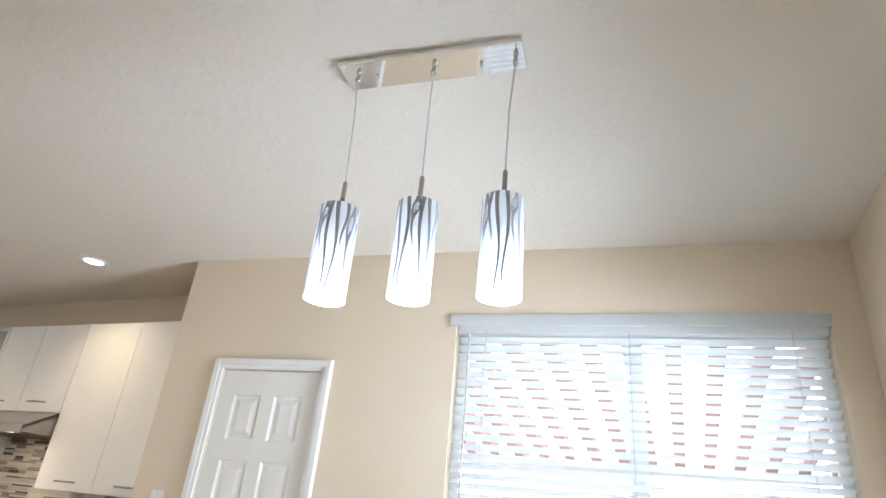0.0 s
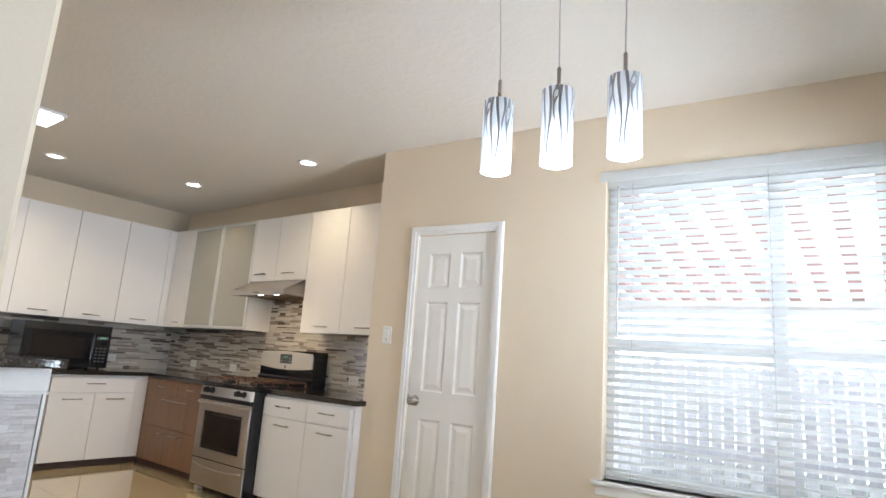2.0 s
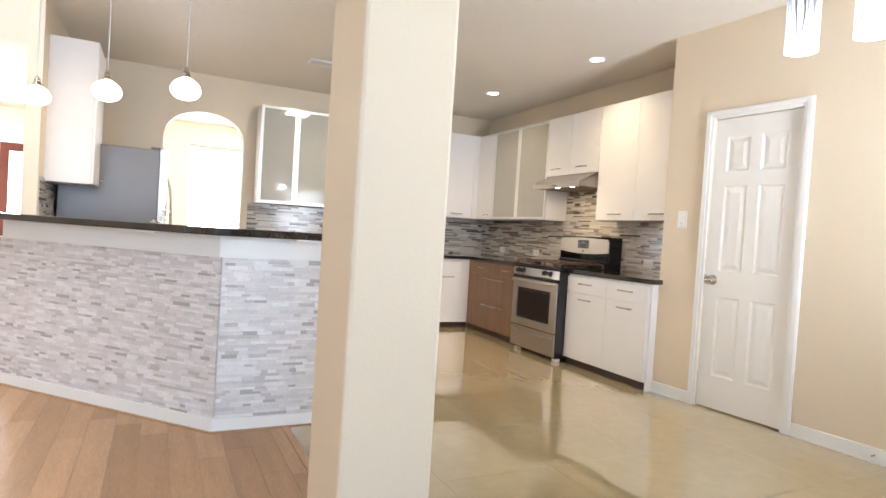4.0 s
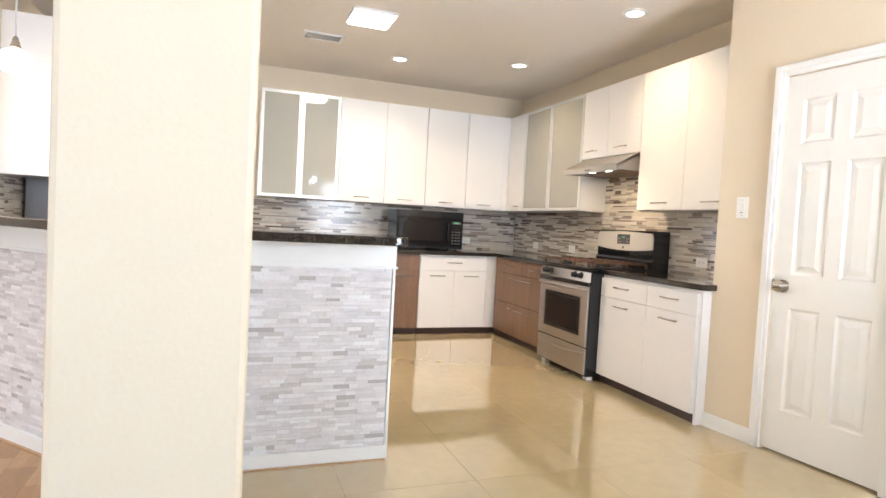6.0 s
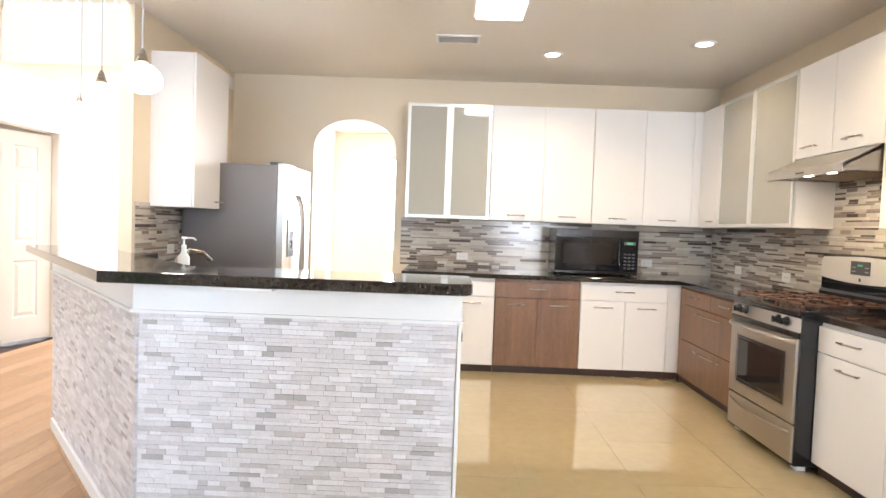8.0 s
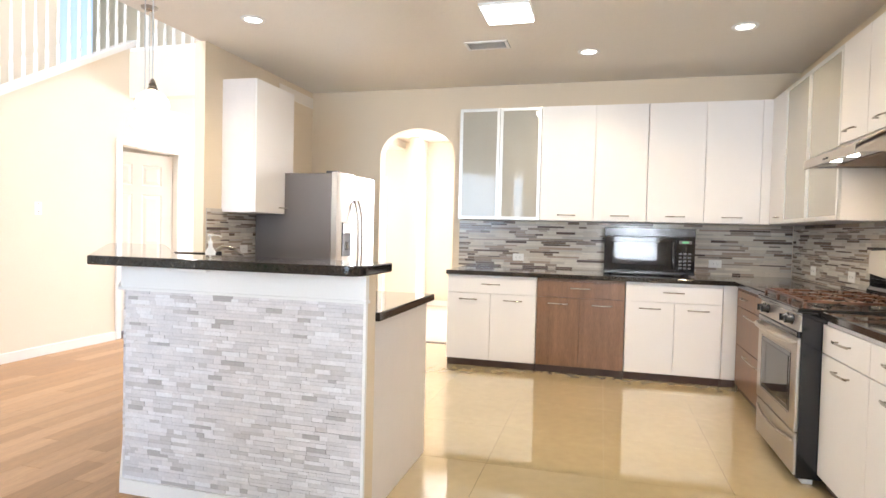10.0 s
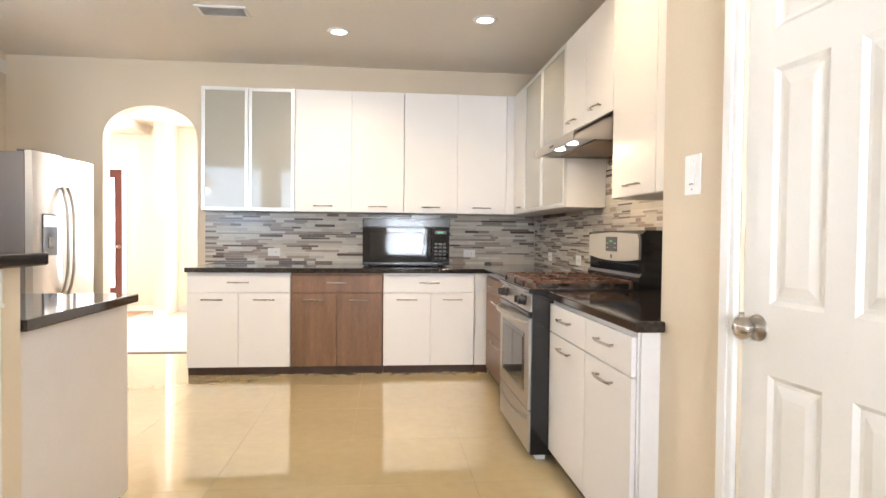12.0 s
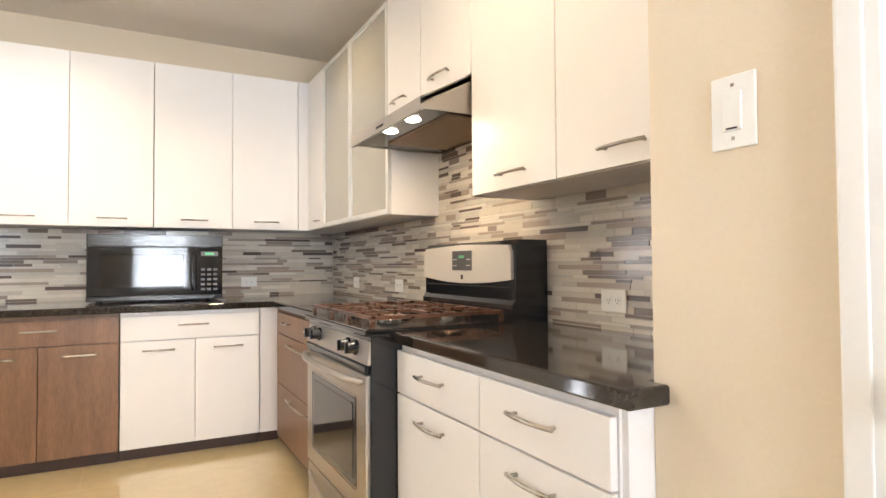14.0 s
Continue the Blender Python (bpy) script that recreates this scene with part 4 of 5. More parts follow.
wall_unit(LF, -5.33, -4.695, 1.365, 2.52, 0.34, [], "white wall cabinet on the refrigerator wall", handles=[-5.15])

# ---------- breakfast bar ----------
P0, P1, P2, P3 = (-2.42, 1.655), (-2.42, 0.478), (-3.72, -0.71), (XL, -0.71)
ux, uy = (P2[0] - P1[0]), (P2[1] - P1[1])
UL = math.hypot(ux, uy)
ux, uy = ux / UL, uy / UL
nx, ny = -uy, ux
if nx < 0:
    nx, ny = -nx, -ny


def offset_line(d):
    """The bar's plan line moved d towards the living room."""
    k = math.tan(math.acos(min(1, nx)) / 2)
    c = (P1[0] + d, P1[1] - d * k)
    e = (P2[0] + nx * d + ux * d * 0.4, P2[1] + ny * d + uy * d * 0.4)
    return [(P0[0] + d, P0[1]), c, e]


def band(d0, d1, y_end=None):
    a, b = offset_line(d0), offset_line(d1)
    if y_end is not None:
        a[0], b[0] = (a[0][0], y_end), (b[0][0], y_end)
    return a + b[::-1]


bar = structure("half_wall", prism(band(-0.125, -0.012), 0, 1.055, "z"), WALL, "half-height bar wall clad in pale marble strips", "wall")
structure("bar_trim", prism(band(-0.02, 0.012, 1.668), 0.950, 1.055, "z"), TRIM, "white painted band under the bar top", "trim")
structure("bar_trim", prism(band(-0.02, 0.024, 1.674), 0.940, 0.951, "z"), TRIM, "white painted bead under the bar top", "trim")
structure("baseboard", prism(band(-0.012, 0.012), -0.016, 0.070, "z"), TRIM, "white baseboard along the bar", "baseboard")
structure("quarter_round", prism(band(0.0, 0.026), -0.016, 0.006, "z"), PLANK, "oak quarter round along the bar", "trim")
structure("bar_end_trim", B(-2.432, -2.414, 1.655, 1.668, 0.0, 0.940), TRIM, "white corner strip at the bar end", "trim")
structure("bar_end_wall", B(-2.545, -2.434, 1.645, 1.656, 0.0, 1.055), WALL, "beige painted end of the bar wall", "wall")


def rounded(pts, radius, n=7):
    """Rounds the corners of an outline, each with its own radius."""
    out, m = [], len(pts)
    for i, (p, r) in enumerate(zip(pts, radius)):
        p = Vector(p)
        if r <= 0:
            out.append(tuple(p))
            continue
        a, b = Vector(pts[i - 1]) - p, Vector(pts[(i + 1) % m]) - p
        a, b = p + a.normalized() * r, p + b.normalized() * r
        for k in range(n + 1):
            t = k / n
            out.append(tuple(a * (1 - t) ** 2 + p * 2 * t * (1 - t) + b * t * t))
    return out


o, i_ = offset_line(0.14), offset_line(-0.22)
bar_top = rounded([(o[0][0], 1.70), o[1], o[2], i_[2], i_[1], (i_[0][0], 1.70)], [0.07, 0.0, 0.05, 0.0, 0.0, 0.03])
counter("bar_countertop", bar_top, 1.057, 1.098, "black-brown polished granite bar top with rounded ends")
# flat supports let into the underside of the overhang
for _px, _py, _turn in ((P1[0] + 0.075, 0.93, 0.0), (P1[0] + ux * 0.42 + nx * 0.075, P1[1] + uy * 0.42 + ny * 0.075, math.atan2(ny, nx))):
    br = thing("bar_bracket", (_px, _py, 1.047), "flat white steel bracket under the granite bar top", "bracket", "bar top supports")
    q = B(-0.062, 0.062, -0.085, 0.085, 0.0, 0.0095, 0.002)
    q.transform(Matrix.Translation((_px, _py, 1.047)) @ Matrix.Rotation(_turn, 4, "Z"))
    part("plate", q, TRIM, br)
    for d in (-0.055, 0.055):
        part("screw", lathe([(0, -0.002), (0.004, -0.0015), (0.005, 0.001)], (_px + 0.02 * math.cos(_turn) - d * math.sin(_turn), _py + d * math.cos(_turn) + 0.02 * math.sin(_turn), 1.047), 10), NICKEL, br)
# sink counter behind the bar, a step lower
s0, s1 = offset_line(-0.128), offset_line(-0.80)
counter("countertop", [(s0[0][0], 1.675), (-3.385, 1.675), (-3.385, 0.85), (-4.35, 0.06), (-5.20, 0.06), (-5.20, YL + 0.012), (XL - 0.2, YL + 0.012), (-4.2, -0.60), (s0[2][0] - 0.1, s0[2][1] + 0.06), s0[1]], ZC0, ZC1, "black-brown polished granite sink counter behind the bar")
pc = thing("base_cabinet", (-2.98, 1.3, 0), "white base cabinet behind the bar with a plain end panel", "cabinet", "kitchen base cabinets")
part("end_panel", B(-3.34, -2.547, 1.60, 1.645, 0.0, ZC0 - 0.002, 0.002), CARC, pc, "white plain end panel")
part("body", B(-3.33, -2.70, 0.95, 1.598, 0.02, ZC0 - 0.003), CAB, pc)
for y in (0.95, 1.275):
    slab_door("door", Face("-x", -2.70), y, y + 0.32, 0.09, ZC0 - 0.03, 0.65, CAB, pc, y + 0.16, 0.74)
pc2 = thing("base_cabinet", (-3.8, 0.1, 0), "white corner sink cabinet behind the bar", "cabinet", "kitchen base cabinets")
part("body", prism([(-3.33, 0.94), (-2.72, 0.94), (-2.72, 0.56), (-3.85, -0.48), (-5.18, -0.50), (-5.18, 0.02), (-4.33, 0.02)], 0.02, ZC0 - 0.003, "z"), CAB, pc2)
# raised ledge beside the pier, faucet, soap pump
counter("ledge", [(-4.30, -0.66), (-4.05, -0.62), (-4.12, -0.40), (-4.40, -0.44)], ZC1 + 0.002, 1.03, "black granite upstand beside the sink")
fx, fy = -3.52, 0.08
fa = thing("faucet", (fx, fy, ZC1), "brushed nickel pull-out kitchen faucet", "faucet")
part("base", lathe([(0, 0.09), (0.022, 0.088), (0.026, 0.05), (0.030, 0.0)], (fx, fy, ZC1), 18), NICKEL, fa, "", True)
part("spout", tube([(fx, fy, ZC1 + 0.06), (fx - 0.03, fy + 0.02, ZC1 + 0.17), (fx - 0.09, fy + 0.06, ZC1 + 0.215), (fx - 0.16, fy + 0.10, ZC1 + 0.20), (fx - 0.21, fy + 0.13, ZC1 + 0.15)], 0.014, 10), NICKEL, fa, "", True)
part("lever", tube([(fx, fy, ZC1 + 0.09), (fx + 0.02, fy - 0.05, ZC1 + 0.14), (fx + 0.03, fy - 0.10, ZC1 + 0.15)], 0.008), NICKEL, fa, "", True)
sp = thing("soap_pump", (-3.40, 0.20, ZC1), "white plastic soap pump bottle", "soap pump")
part("bottle", lathe([(0, 0.0), (0.028, 0.0), (0.03, 0.01), (0.03, 0.19), (0.012, 0.22), (0.012, 0.235)], (-3.40, 0.20, ZC1), 18), PLASTIC, sp, "", True)
part("pump", lathe([(0.013, 0.235), (0.013, 0.255), (0.005, 0.257), (0.005, 0.285), (0.014, 0.287), (0.014, 0.298), (0, 0.299)], (-3.40, 0.20, ZC1), 14), PLASTIC, sp, "", True)
part("nozzle", tube([(-3.40, 0.20, ZC1 + 0.292), (-3.44, 0.23, ZC1 + 0.292), (-3.455, 0.24, ZC1 + 0.282)], 0.005), PLASTIC, sp)

# ---------- lamps ----------
def can_light(x, y, watts):
    c = thing("downlight", (x, y, CZ), "white round recessed ceiling downlight, lit", "ceiling light", "recessed ceiling lights")
    part("trim_ring", lathe([(0.060, -0.003), (0.066, -0.010), (0.088, -0.008), (0.093, 0.0)], (x, y, CZ), 28), TRIM, c, "", True)
    part("lens", lathe([(0, -0.002), (0.061, -0.0022)], (x, y, CZ), 24), LAMPON, c, "glowing lens")
    lamp("downlight_lamp", "AREA", watts, pose(x, y, CZ - 0.012), 0.11, color=WARM, spread=120)


for x, y in ((-5.34, 2.42), (-4.94, 3.53), (-3.28, 3.615), (-4.10, 0.02)):
    can_light(x, y, 7)
pl = thing("ceiling_panel_light", (-4.33, 1.89, CZ), "square white acrylic ceiling light, lit", "ceiling light")
part("frame", B(-4.485, -4.125, 1.72, 2.07, CZ - 0.022, CZ, 0.004), TRIM, pl)
part("diffuser", B(-4.47, -4.14, 1.735, 2.055, CZ - 0.036, CZ - 0.020, 0.012), PANELON, pl, "glowing white diffuser")
lamp("panel_lamp", "AREA", 26, pose(-4.305, 1.895, CZ - 0.042), 0.36, 0.30, color=(1, 0.86, 0.66))
vt = thing("ceiling_vent", (-5.0, 1.62, CZ), "white metal ceiling air vent with slats", "vent")
for a in ((-5.10, -4.90, 1.44, 1.465), (-5.10, -4.90, 1.770, 1.795), (-5.10, -5.08, 1.465, 1.77), (-4.92, -4.90, 1.465, 1.77)):
    part("frame", B(a[0], a[1], a[2], a[3], CZ - 0.012, CZ, 0.002), TRIM, vt)
# No duct is cut; the shade between the slats is this sheet's grey.
part("backing", B(-5.08, -4.92, 1.465, 1.77, CZ - 0.003, CZ - 0.001), GROUT, vt, "grey sheet standing in for the shaded duct opening")
for i in range(7):
    x = -5.07 + i * 0.0225
    part("slat", prism([(x, CZ - 0.004), (x + 0.004, CZ - 0.004), (x + 0.017, CZ - 0.014), (x + 0.013, CZ - 0.014)], 1.467, 1.768, "y"), TRIM, vt)


def pendant_cluster():
    y = 2.425
    px = (-0.612, -0.362, -0.112)
    p = thing("pendant_light", (-0.39, y, CZ), "chrome bar pendant with three white striped glass cylinder shades, lit", "pendant light")
    pl_ = part("canopy", B(-0.685, -0.070, y - 0.063, y + 0.063, CZ - 0.024, CZ, 0.002), CHROME, p, "polished chrome rectangular canopy")
    for x in (-0.57, -0.21):
        part("screw", lathe([(0, -0.012), (0.006, -0.010), (0.007, 0.0)], (x, y + 0.01, CZ - 0.024), 12), CHROME, pl_, "", True)
    for i, x in enumerate(px):
        zt, zb = 2.235, 1.945
        part("cord", tube([(x - 0.025 + 0.02 * i, y, CZ - 0.04), (x - 0.010 + 0.006 * i, y, 2.55), (x, y, 2.33)], 0.0028, 6), CORD, p, "clear cord", True)
        part("cord_grip", lathe([(0.004, 0.0), (0.009, 0.012), (0.009, 0.026), (0.005, 0.034)], (x - 0.025 + 0.02 * i, y, CZ - 0.06), 12), CHROME, p, "", True)
        part("stem", lathe([(0.004, 2.335), (0.0075, 2.33), (0.0075, 2.20), (0.024, 2.195), (0.024, 2.13), (0, 2.13)], (x, y, 0), 14), NICKEL, p, "grey metal stem", True)
        sh = part("shade", lathe([(0.058, zt), (0.0595, zt), (0.0595, zb), (0.058, zb), (0.0572, zb + 0.002), (0.0572, zt - 0.002), (0.058, zt)], (x, y, 0), 40), SHADE, p, "white glass cylinder shade with clear wavy stripes", True)
        # silvered wavy stripes wrapped on the glass
        for k in range(17):
            a0 = 2 * math.pi * k / 17 + i * 0.5
            bm = bmesh.new()
            rows = []
            top, bot = zt - 0.001, (zb + 0.002 if k % 3 else zb + 0.13)
            for s in range(13):
                t = s / 12
                z = top + (bot - top) * t
                a = a0 + 0.10 * math.sin(5.5 * t + k * 1.7)
                w = 0.0056 * (1.25 - 1.0 * t) * (1.0 + (1.5 * math.sin(math.pi * (t - 0.05) / 0.4) if k % 4 == 0 and 0.05 < t < 0.45 else 0.0)) / 0.066
                rows.append((bm.verts.new((x + 0.0602 * math.cos(a - w), y + 0.0602 * math.sin(a - w), z)), bm.verts.new((x + 0.0602 * math.cos(a + w), y + 0.0602 * math.sin(a + w), z))))
            for (a, b), (c, d) in zip(rows, rows[1:]):
                bm.faces.new((a, b, d, c))
            part("stripe", bm, SMOKE, sh, "", True)
        part("bulb", lathe([(0, 1.965), (0.026, 1.970), (0.034, 1.99), (0.034, 2.06), (0.026, 2.10), (0.014, 2.13)], (x, y, 0), 18), BULB, p, "glowing bulb", True)
        lamp("pendant_lamp", "POINT", 5.5, pose(x, y, 1.93), 0.04, color=COOL)



_before = tops()
pendant_cluster()
set_askew(_before, Matrix.Translation((-0.65, 2.42, 0)) @ Matrix.Rotation(radians(5.0), 4, "Z") @ Matrix.Translation((0.65, -2.42, 0)))


def globe_pendant(x, y, zc):
    g = thing("globe_pendant", (x, y, CZ), "small white glass globe pendant over the bar, lit", "pendant light", "bar pendants")
    part("canopy", lathe([(0, -0.03), (0.02, -0.03), (0.055, -0.012), (0.06, 0)], (x, y, CZ), 24), NICKEL, g, "brushed nickel canopy", True)
    part("cord", tube([(x, y, CZ - 0.03), (x, y, zc + 0.11)], 0.004, 6), CORD, g)
    part("cap", lathe([(0.006, 0.13), (0.012, 0.12), (0.022, 0.085), (0.028, 0.070)], (x, y, zc), 18), NICKEL, g, "brushed nickel cap", True)
    pts = [(0.0, -0.062)] + [(0.082 * math.sin(math.pi * (0.12 + 0.82 * k / 12)) + 0.0, -0.064 * math.cos(math.pi * (0.06 + 0.84 * k / 12)) + 0.008) for k in range(13)]
    part("globe", lathe(pts, (x, y, zc), 28), GLOBE, g, "glowing white glass globe", True)
    lamp("globe_lamp", "POINT", 3.0, pose(x, y, zc - 0.11), 0.05, color=(1, 0.92, 0.8))


globe_pendant(-2.81, 0.277, 1.87)
globe_pendant(-3.22, -0.145, 1.87)
globe_pendant(-3.74, -0.58, 1.87)

# ---------- switches, outlets ----------
def plate(face, u, z, w, h, d, kind, label):
    s = thing("light_switch" if kind == "switch" else "outlet", face.at(u, d, z - h / 2), label, kind, "" if kind == "switch" else "wall outlets")
    part("plate", face.box(u - w / 2, u + w / 2, d + 0.0005, d + 0.006, z - h / 2, z + h / 2, 0.002), PLASTIC, s)
    if kind == "switch":
        part("rocker", face.box(u - 0.017, u + 0.017, d + 0.005, d + 0.010, z - 0.033, z + 0.033, 0.002), PLASTIC, s)
        part("rocker_slot", face.box(u - 0.010, u + 0.010, d + 0.0095, d + 0.0105, z - 0.030, z - 0.027), DARK, s)
        for q in (-0.045, 0.045):
            part("screw", face.box(u - 0.003, u + 0.003, d + 0.0055, d + 0.0065, z + q - 0.003, z + q + 0.003), NICKEL, s)
    else:
        wide = w > h
        for q in (-0.02, 0.02):
            a, b = (u + q, z) if wide else (u, z + q)
            soc = part("socket", face.box(a - 0.015, a + 0.015, d + 0.0055, d + 0.0075, b - 0.013, b + 0.013, 0.0015), PLASTIC, s)
            for r in (-0.006, 0.006):
                part("slot", face.box(a + r - 0.001, a + r + 0.001, d + 0.007, d + 0.0079, b - 0.002, b + 0.006), DARK, soc)
            part("ground_hole", face.box(a - 0.0022, a + 0.0022, d + 0.007, d + 0.0079, b - 0.009, b - 0.005), DARK, soc)


_before = tops()
plate(PF, -2.325, 1.364, 0.078, 0.124, 0, "switch", "white rocker light switch beside the pantry door")
plate(PF, -0.682, 0.365, 0.072, 0.118, 0, "outlet", "white duplex outlet below the window")
set_askew(_before)
plate(Face("+y", YH), -4.44, 1.36, 0.075, 0.12, 0, "switch", "white light switch on the stair wall")
for u in (-3.166, -4.973, -5.75):
    plate(FS, u, 0.985, 0.115, 0.075, 0.011, "outlet", "white duplex outlet set sideways in the tiled backsplash")
for u in (1.74, 3.63):
    plate(FW, u, 0.99, 0.115, 0.075, 0.011, "outlet", "white duplex outlet set sideways in the tiled backsplash")
plate(LF, -5.02, 1.03, 0.115, 0.075, 0.011, "outlet", "white duplex outlet set sideways in the tiled backsplash")
_before = tops()
ds_ = thing("door_stop", (-0.95, YP - 0.014, 0.05), "small spring door stop on the baseboard", "door stop")
part("spring", tube([(-0.95, YP - 0.014, 0.045), (-0.95, YP - 0.07, 0.043)], 0.006), NICKEL, ds_)
part("tip", tube([(-0.95, YP - 0.07, 0.043), (-0.95, YP - 0.082, 0.043)], 0.008), PLASTIC, ds_)
set_askew(_before)

# ---------- stair railing ----------
rail = thing("stair_railing", (-4.9, YH - 0.06, 2.8), "white wooden stair railing with turned balusters", "railing")


def stair_z(x):
    return 2.42 + (-4.28 - x) * 0.59


part("shoe_rail", prism([(-5.60, stair_z(-5.60)), (-2.0, stair_z(-2.0)), (-2.0, stair_z(-2.0) + 0.06), (-5.60, stair_z(-5.60) + 0.06)], YH - 0.13, YH + 0.02, "y"), TRIM, rail, "white sloping cap")
part("hand_rail", prism([(-5.60, stair_z(-5.60) + 0.92), (-2.0, stair_z(-2.0) + 0.92), (-2.0, stair_z(-2.0) + 0.98), (-5.60, stair_z(-5.60) + 0.98)], YH - 0.09, YH - 0.03, "y"), TRIM, rail)
_bal = lathe([(0.018, 0), (0.018, 0.20), (0.010, 0.23), (0.017, 0.30), (0.013, 0.5), (0.009, 0.72), (0.016, 0.76), (0.016, 0.90)], (0, 0, 0), 10)
_bm0 = None
for i in range(24):
    x = -5.50 + i * 0.115
    if _bm0 is None:
        _bal.transform(Matrix.Translation((x, YH - 0.06, stair_z(x) + 0.04)))
        _bm0, _x0 = part("baluster", _bal, TRIM, rail, "", True), x
    else:
        o = new("baluster", _bm0.data)
        o.parent, o.location = rail, (x - _x0, 0, stair_z(x) - stair_z(_x0))
rail2 = thing("landing_railing", (-5.56, -1.5, 3.1), "white wooden landing railing with turned balusters", "railing")
part("shoe_rail", B(-5.62, -5.50, YH, -0.66, 3.10, 3.14, 0.003), TRIM, rail2)
part("hand_rail", B(-5.60, -5.53, YH, -0.66, 4.02, 4.08, 0.006), TRIM, rail2)
_b = None
for i in range(15):
    y = -2.36 + i * 0.115
    if _b is None:
        q = lathe([(0.018, 0), (0.018, 0.20), (0.010, 0.23), (0.017, 0.30), (0.013, 0.5), (0.009, 0.72), (0.016, 0.76), (0.016, 0.90)], (-5.56, y, 3.13), 10)
        _b = part("baluster", q, TRIM, rail2, "", True)
    else:
        o = new("baluster", _b.data)
        o.parent, o.location = rail2, (0, i * 0.115, 0)

# ---------- tiles, planks ----------
def unit_box(name, mat):
    me = bpy.data.meshes.new(name)
    bm = box(bmesh.new(), -0.5, 0.5, -0.5, 0.5, -0.5, 0.5)
    bm.to_mesh(me)
    bm.free()
    me.materials.append(mat)
    return me


def lay(name, parent, me, centre, size, turn=0.0):
    o = new(name, me)
    o.parent = parent
    o.location = Vector(centre) - ORIGIN[parent.name]
    o.scale = size
    if turn:
        o.rotation_euler = (0, 0, turn)
    return o


def strips(rng, u0, u1, z0, z1, heights, lengths, joint=0.0022):
    """Rows of strips of mixed length: (u_a, u_b, z_a, z_b)."""
    out, z = [], z0
    while z < z1 - 0.006:
        h = min(rng.choice(heights), z1 - z)
        if z1 - z - h < 0.007:
            h = z1 - z
        u = u0
        first = True
        while u < u1 - 0.004:
            w = rng.uniform(*lengths) * (rng.uniform(0.25, 1) if first else 1)
            first = False
            if u1 - u - w < 0.03:
                w = u1 - u
            out.append((u, u + w - joint, z, z + h - joint))
            u += w
        z += h
    return out


def joined(name, face_at, cells, d0, depth, mat, parent, label):
    verts, faces = [], []
    o = ORIGIN[parent.name]
    for (u0, u1, z0, z1), dd in zip(cells, depth):
        k = len(verts)
        for u, z in ((u0, z0), (u1, z0), (u1, z1), (u0, z1)):
            verts.append(Vector(face_at(u, d0, z)) - o)
        for u, z in ((u0, z0), (u1, z0), (u1, z1), (u0, z1)):
            verts.append(Vector(face_at(u, d0 + dd, z)) - o)
        for f in ((4, 5, 6, 7), (0, 1, 5, 4), (1, 2, 6, 5), (2, 3, 7, 6), (3, 0, 4, 7)):
            faces.append([k + i for i in f])
    me = bpy.data.meshes.new(name)
    me.from_pydata([tuple(v) for v in verts], [], faces)
    me.materials.append(mat)
    bm = bmesh.new()
    bm.from_mesh(me)
    bmesh.ops.recalc_face_normals(bm, faces=bm.faces)
    bm.to_mesh(me)
    bm.free()
    ob = new(name, me)
    ob.parent = parent
    return tagged(ob, label, kind="stuff")


def backsplash(face, areas, seed, near, label):
    """Grout bed with glass and stone strips; strips inside the near stretch are pieces of their own."""
    rng = random.Random(seed)
    bm = bmesh.new()
    bs = None
    for u0, u1, z0, z1 in areas:
        q = face.box(u0, u1, 0.0, 0.0065, z0, z1)
        if bs is None:
            bs = structure("backsplash", q, GROUT, label, "backsplash")
        else:
            part("grout_bed", q, GROUT, bs)
    bm.free()
    me = unit_box("tile", SPLASH)
    rest, n = [], 0
    for u0, u1, z0, z1 in areas:
        for c in strips(rng, u0 + 0.001, u1 - 0.001, z0 + 0.001, z1 - 0.001, (0.0125, 0.0125, 0.019, 0.0255), (0.07, 0.28)):
            cu, cz = (c[0] + c[1]) / 2, (c[2] + c[3]) / 2
            if n < 300 and near[0] < cu < near[1]:
                n += 1
                dd = rng.uniform(0.0085, 0.0100)
                sz = (c[1] - c[0], dd, c[3] - c[2]) if face.facing[1] == "y" else (dd, c[1] - c[0], c[3] - c[2])
                lay("tile", bs, me, face.at(cu, dd / 2 + 0.0005, cz), sz)
            else:
                rest.append(c)
    if rest:
        joined("tile_strips", face.at, rest, 0.002, [rng.uniform(0.007, 0.0085) for _ in rest], SPLASH_J, bs, "grey, taupe and brown glass and stone strip tiles")


backsplash(FS, [(XW + 0.012, XP - 0.002, ZC1, ZU0 - 0.001), (-4.450, -3.612, ZU0 - 0.001, 1.80)], 3, (-3.9, XP), "strip mosaic backsplash in grey, taupe and brown behind the range")
backsplash(FW, [(1.10, YS - 0.012, ZC1, ZU0 - 0.001)], 5, (1.5, 3.2), "strip mosaic backsplash in grey, taupe and brown on the far wall")
backsplash(LF, [(-5.22, XL - 0.03, ZC1, ZU0 + 0.02)], 7, (-5.3, -4.3), "strip mosaic backsplash in grey, taupe and brown beside the refrigerator")

rng = random.Random(11)
me_stone = unit_box("stone_strip", STONE)
cells = strips(rng, 0.490, 1.652, 0.071, 0.939, (0.0135, 0.016, 0.020), (0.035, 0.12), 0.0008)
rest, n = [], 0
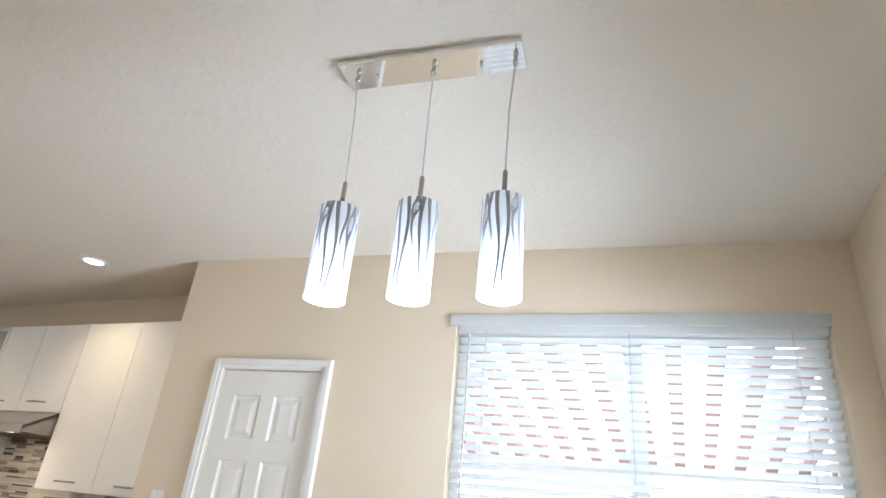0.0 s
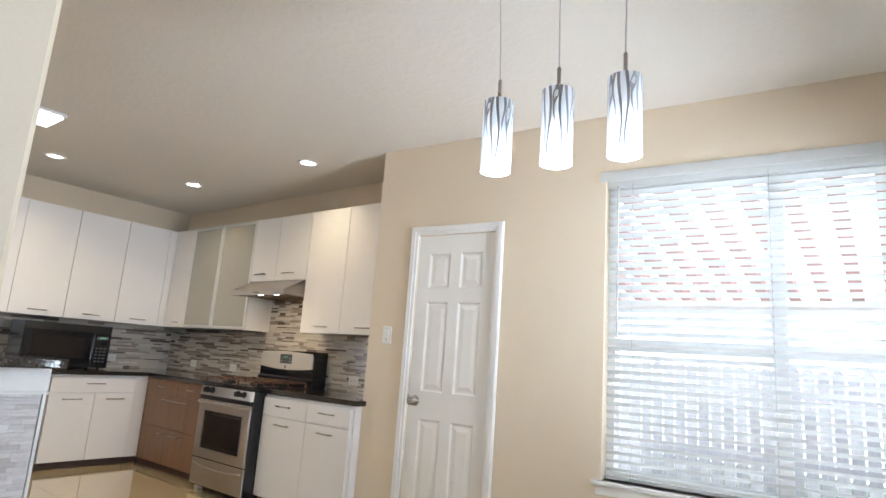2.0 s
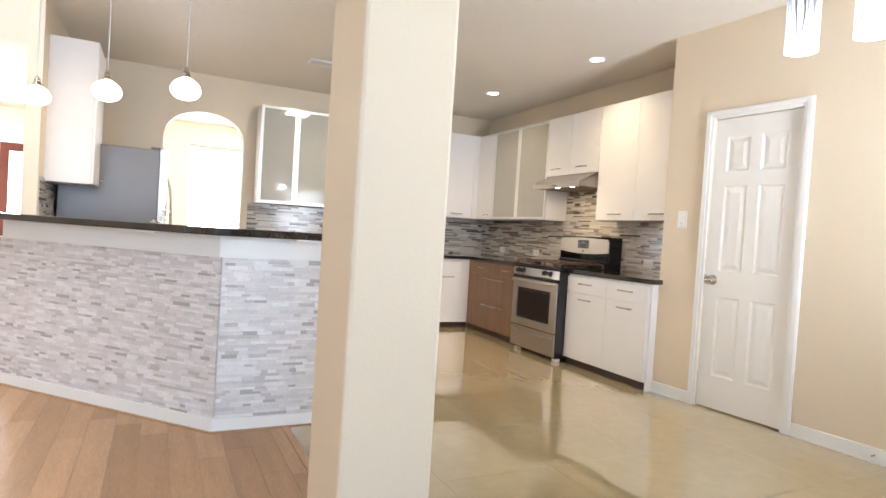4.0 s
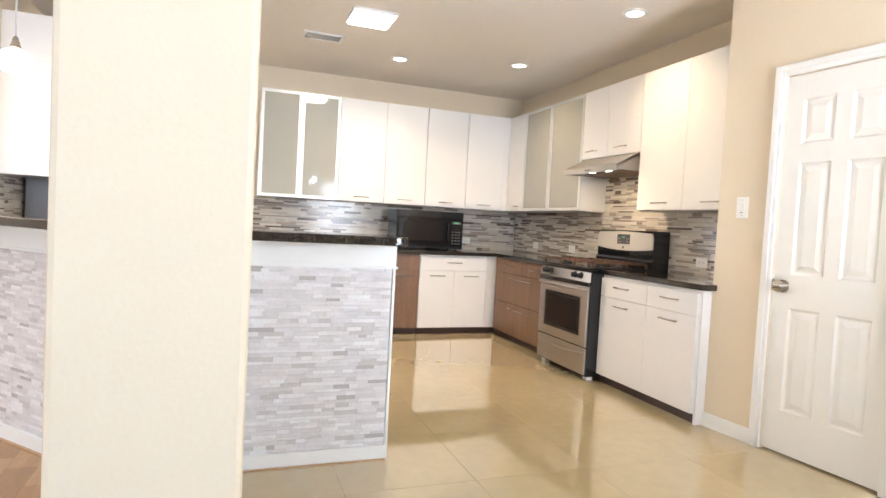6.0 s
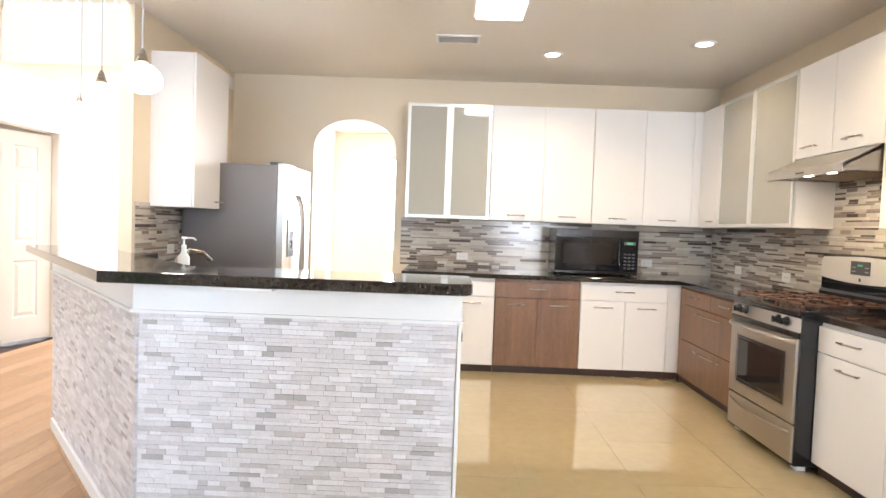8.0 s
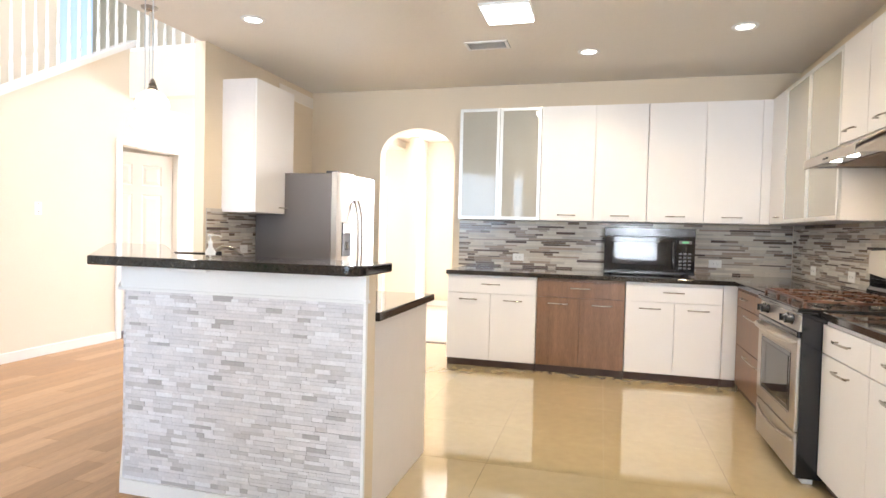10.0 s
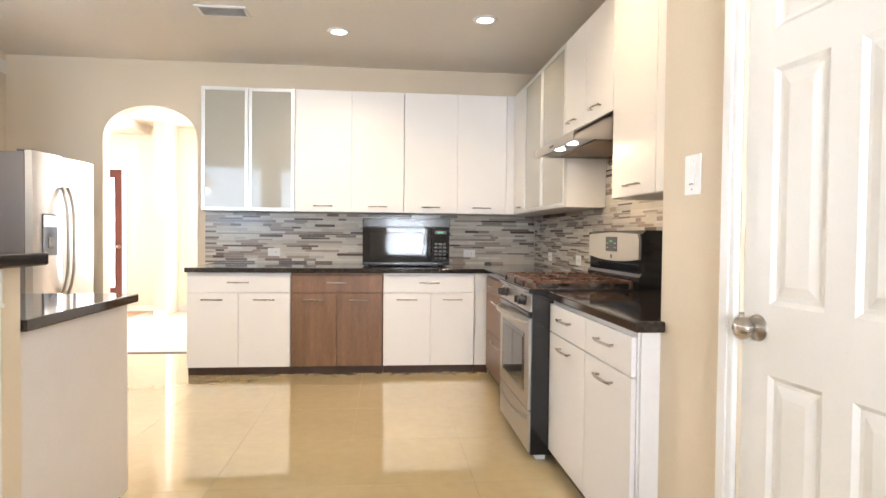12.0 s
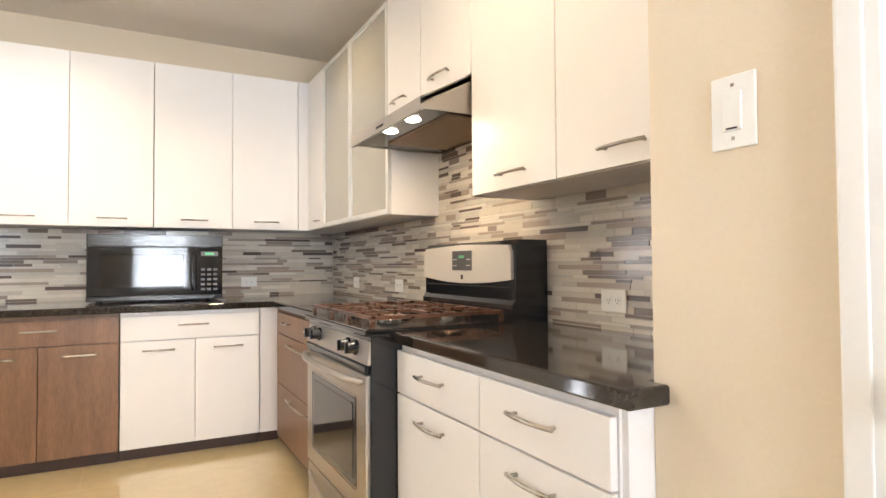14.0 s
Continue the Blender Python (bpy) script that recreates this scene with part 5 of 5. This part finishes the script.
for c in cells:
    dd = rng.uniform(0.0112, 0.0140)
    if n < 300 and c[2] > 0.45:
        n += 1
        lay("stone_strip", bar, me_stone, (P1[0] - 0.013 + dd / 2, (c[0] + c[1]) / 2, (c[2] + c[3]) / 2), (dd, c[1] - c[0], c[3] - c[2]))
    else:
        rest.append(c)
joined("stone_strips", lambda u, d, z: (P1[0] - 0.013 + d, u, z), rest, 0.0, [rng.uniform(0.0112, 0.0140) for _ in rest], STONE_J, bar, "pale grey and white split marble strips")
cells = strips(rng, 0.0, UL + 0.05, 0.071, 0.939, (0.0135, 0.016, 0.020), (0.035, 0.12), 0.0008)
joined("stone_strips", lambda u, d, z: (P1[0] + ux * u + nx * (d - 0.013), P1[1] + uy * u + ny * (d - 0.013), z), cells, 0.0, [rng.uniform(0.0112, 0.0140) for _ in cells], STONE_J, bar, "pale grey and white split marble strips")

fl = bpy.data.objects["floor"]
me_t = unit_box("floor_tile", TILEF)
T = 0.61
for i in range(-6, 7):
    for j in range(-2, 6):
        x0, y0 = -3.30 + i * T, 1.40 + j * T
        x1, y1 = x0 + T - 0.0014, y0 + T - 0.0014
        if x1 < -6.5 or x0 > XR:
            continue
        if y0 < 0.86 and x1 > -2.62:
            if y1 < 0.86:
                continue
            y0 = 0.86
        y0, x1, x0 = max(y0, -0.64), min(x1, XR), max(x0, -6.48)
        side = ((x0 + x1) / 2 - P1[0]) * nx + ((y0 + y1) / 2 - P1[1]) * ny
        if y1 - y0 > 0.02 and x1 - x0 > 0.02 and (side < -0.3 or y0 > 0.85):
            lay("floor_tile", fl, me_t, ((x0 + x1) / 2, (y0 + y1) / 2, -0.006), (x1 - x0, y1 - y0, 0.012))
fw = bpy.data.objects["floor_wood"]
me_p = unit_box("floor_plank", PLANK)
rng = random.Random(4)
y = -2.40
while y < 0.85:
    x = -6.4 + rng.uniform(-0.9, 0)
    w = min(0.127, 0.858 - y)
    while x < 4.4:
        L = rng.uniform(0.7, 1.5)
        x1 = min(x + L, 4.4)
        xs, xe = x, x1
        if y > -0.66:
            k = (y + 0.066 - P1[1]) / uy if y < P1[1] else 0
            xs = max(xs, -2.44 + (min(0, k * ux) if y < P1[1] else 0) - 0.14)
        if xe - xs > 0.05:
            lay("floor_plank", fw, me_p, ((xs + xe) / 2, y + w / 2, -0.010), (xe - xs - 0.0012, w - 0.0012, 0.014))
        x = x1
    y += 0.127
structure("floor_hall", B(HX, XW - 0.10, -0.66, 2.2, -0.008, -0.001), material("hall_floor_tile", (0.50, 0.40, 0.30), 0.3, vary=0.08), "pale beige hall floor", "floor")
structure("floor_foyer", B(HX, -6.42, YH, -0.66, -0.008, -0.001), MATS["oak_plank"], "light oak foyer floor", "floor")
structure("floor_strip", B(-2.48, XR, 0.845, 0.885, -0.006, 0.004, 0.002), PLANK, "oak transition strip between tile and planks", "trim")
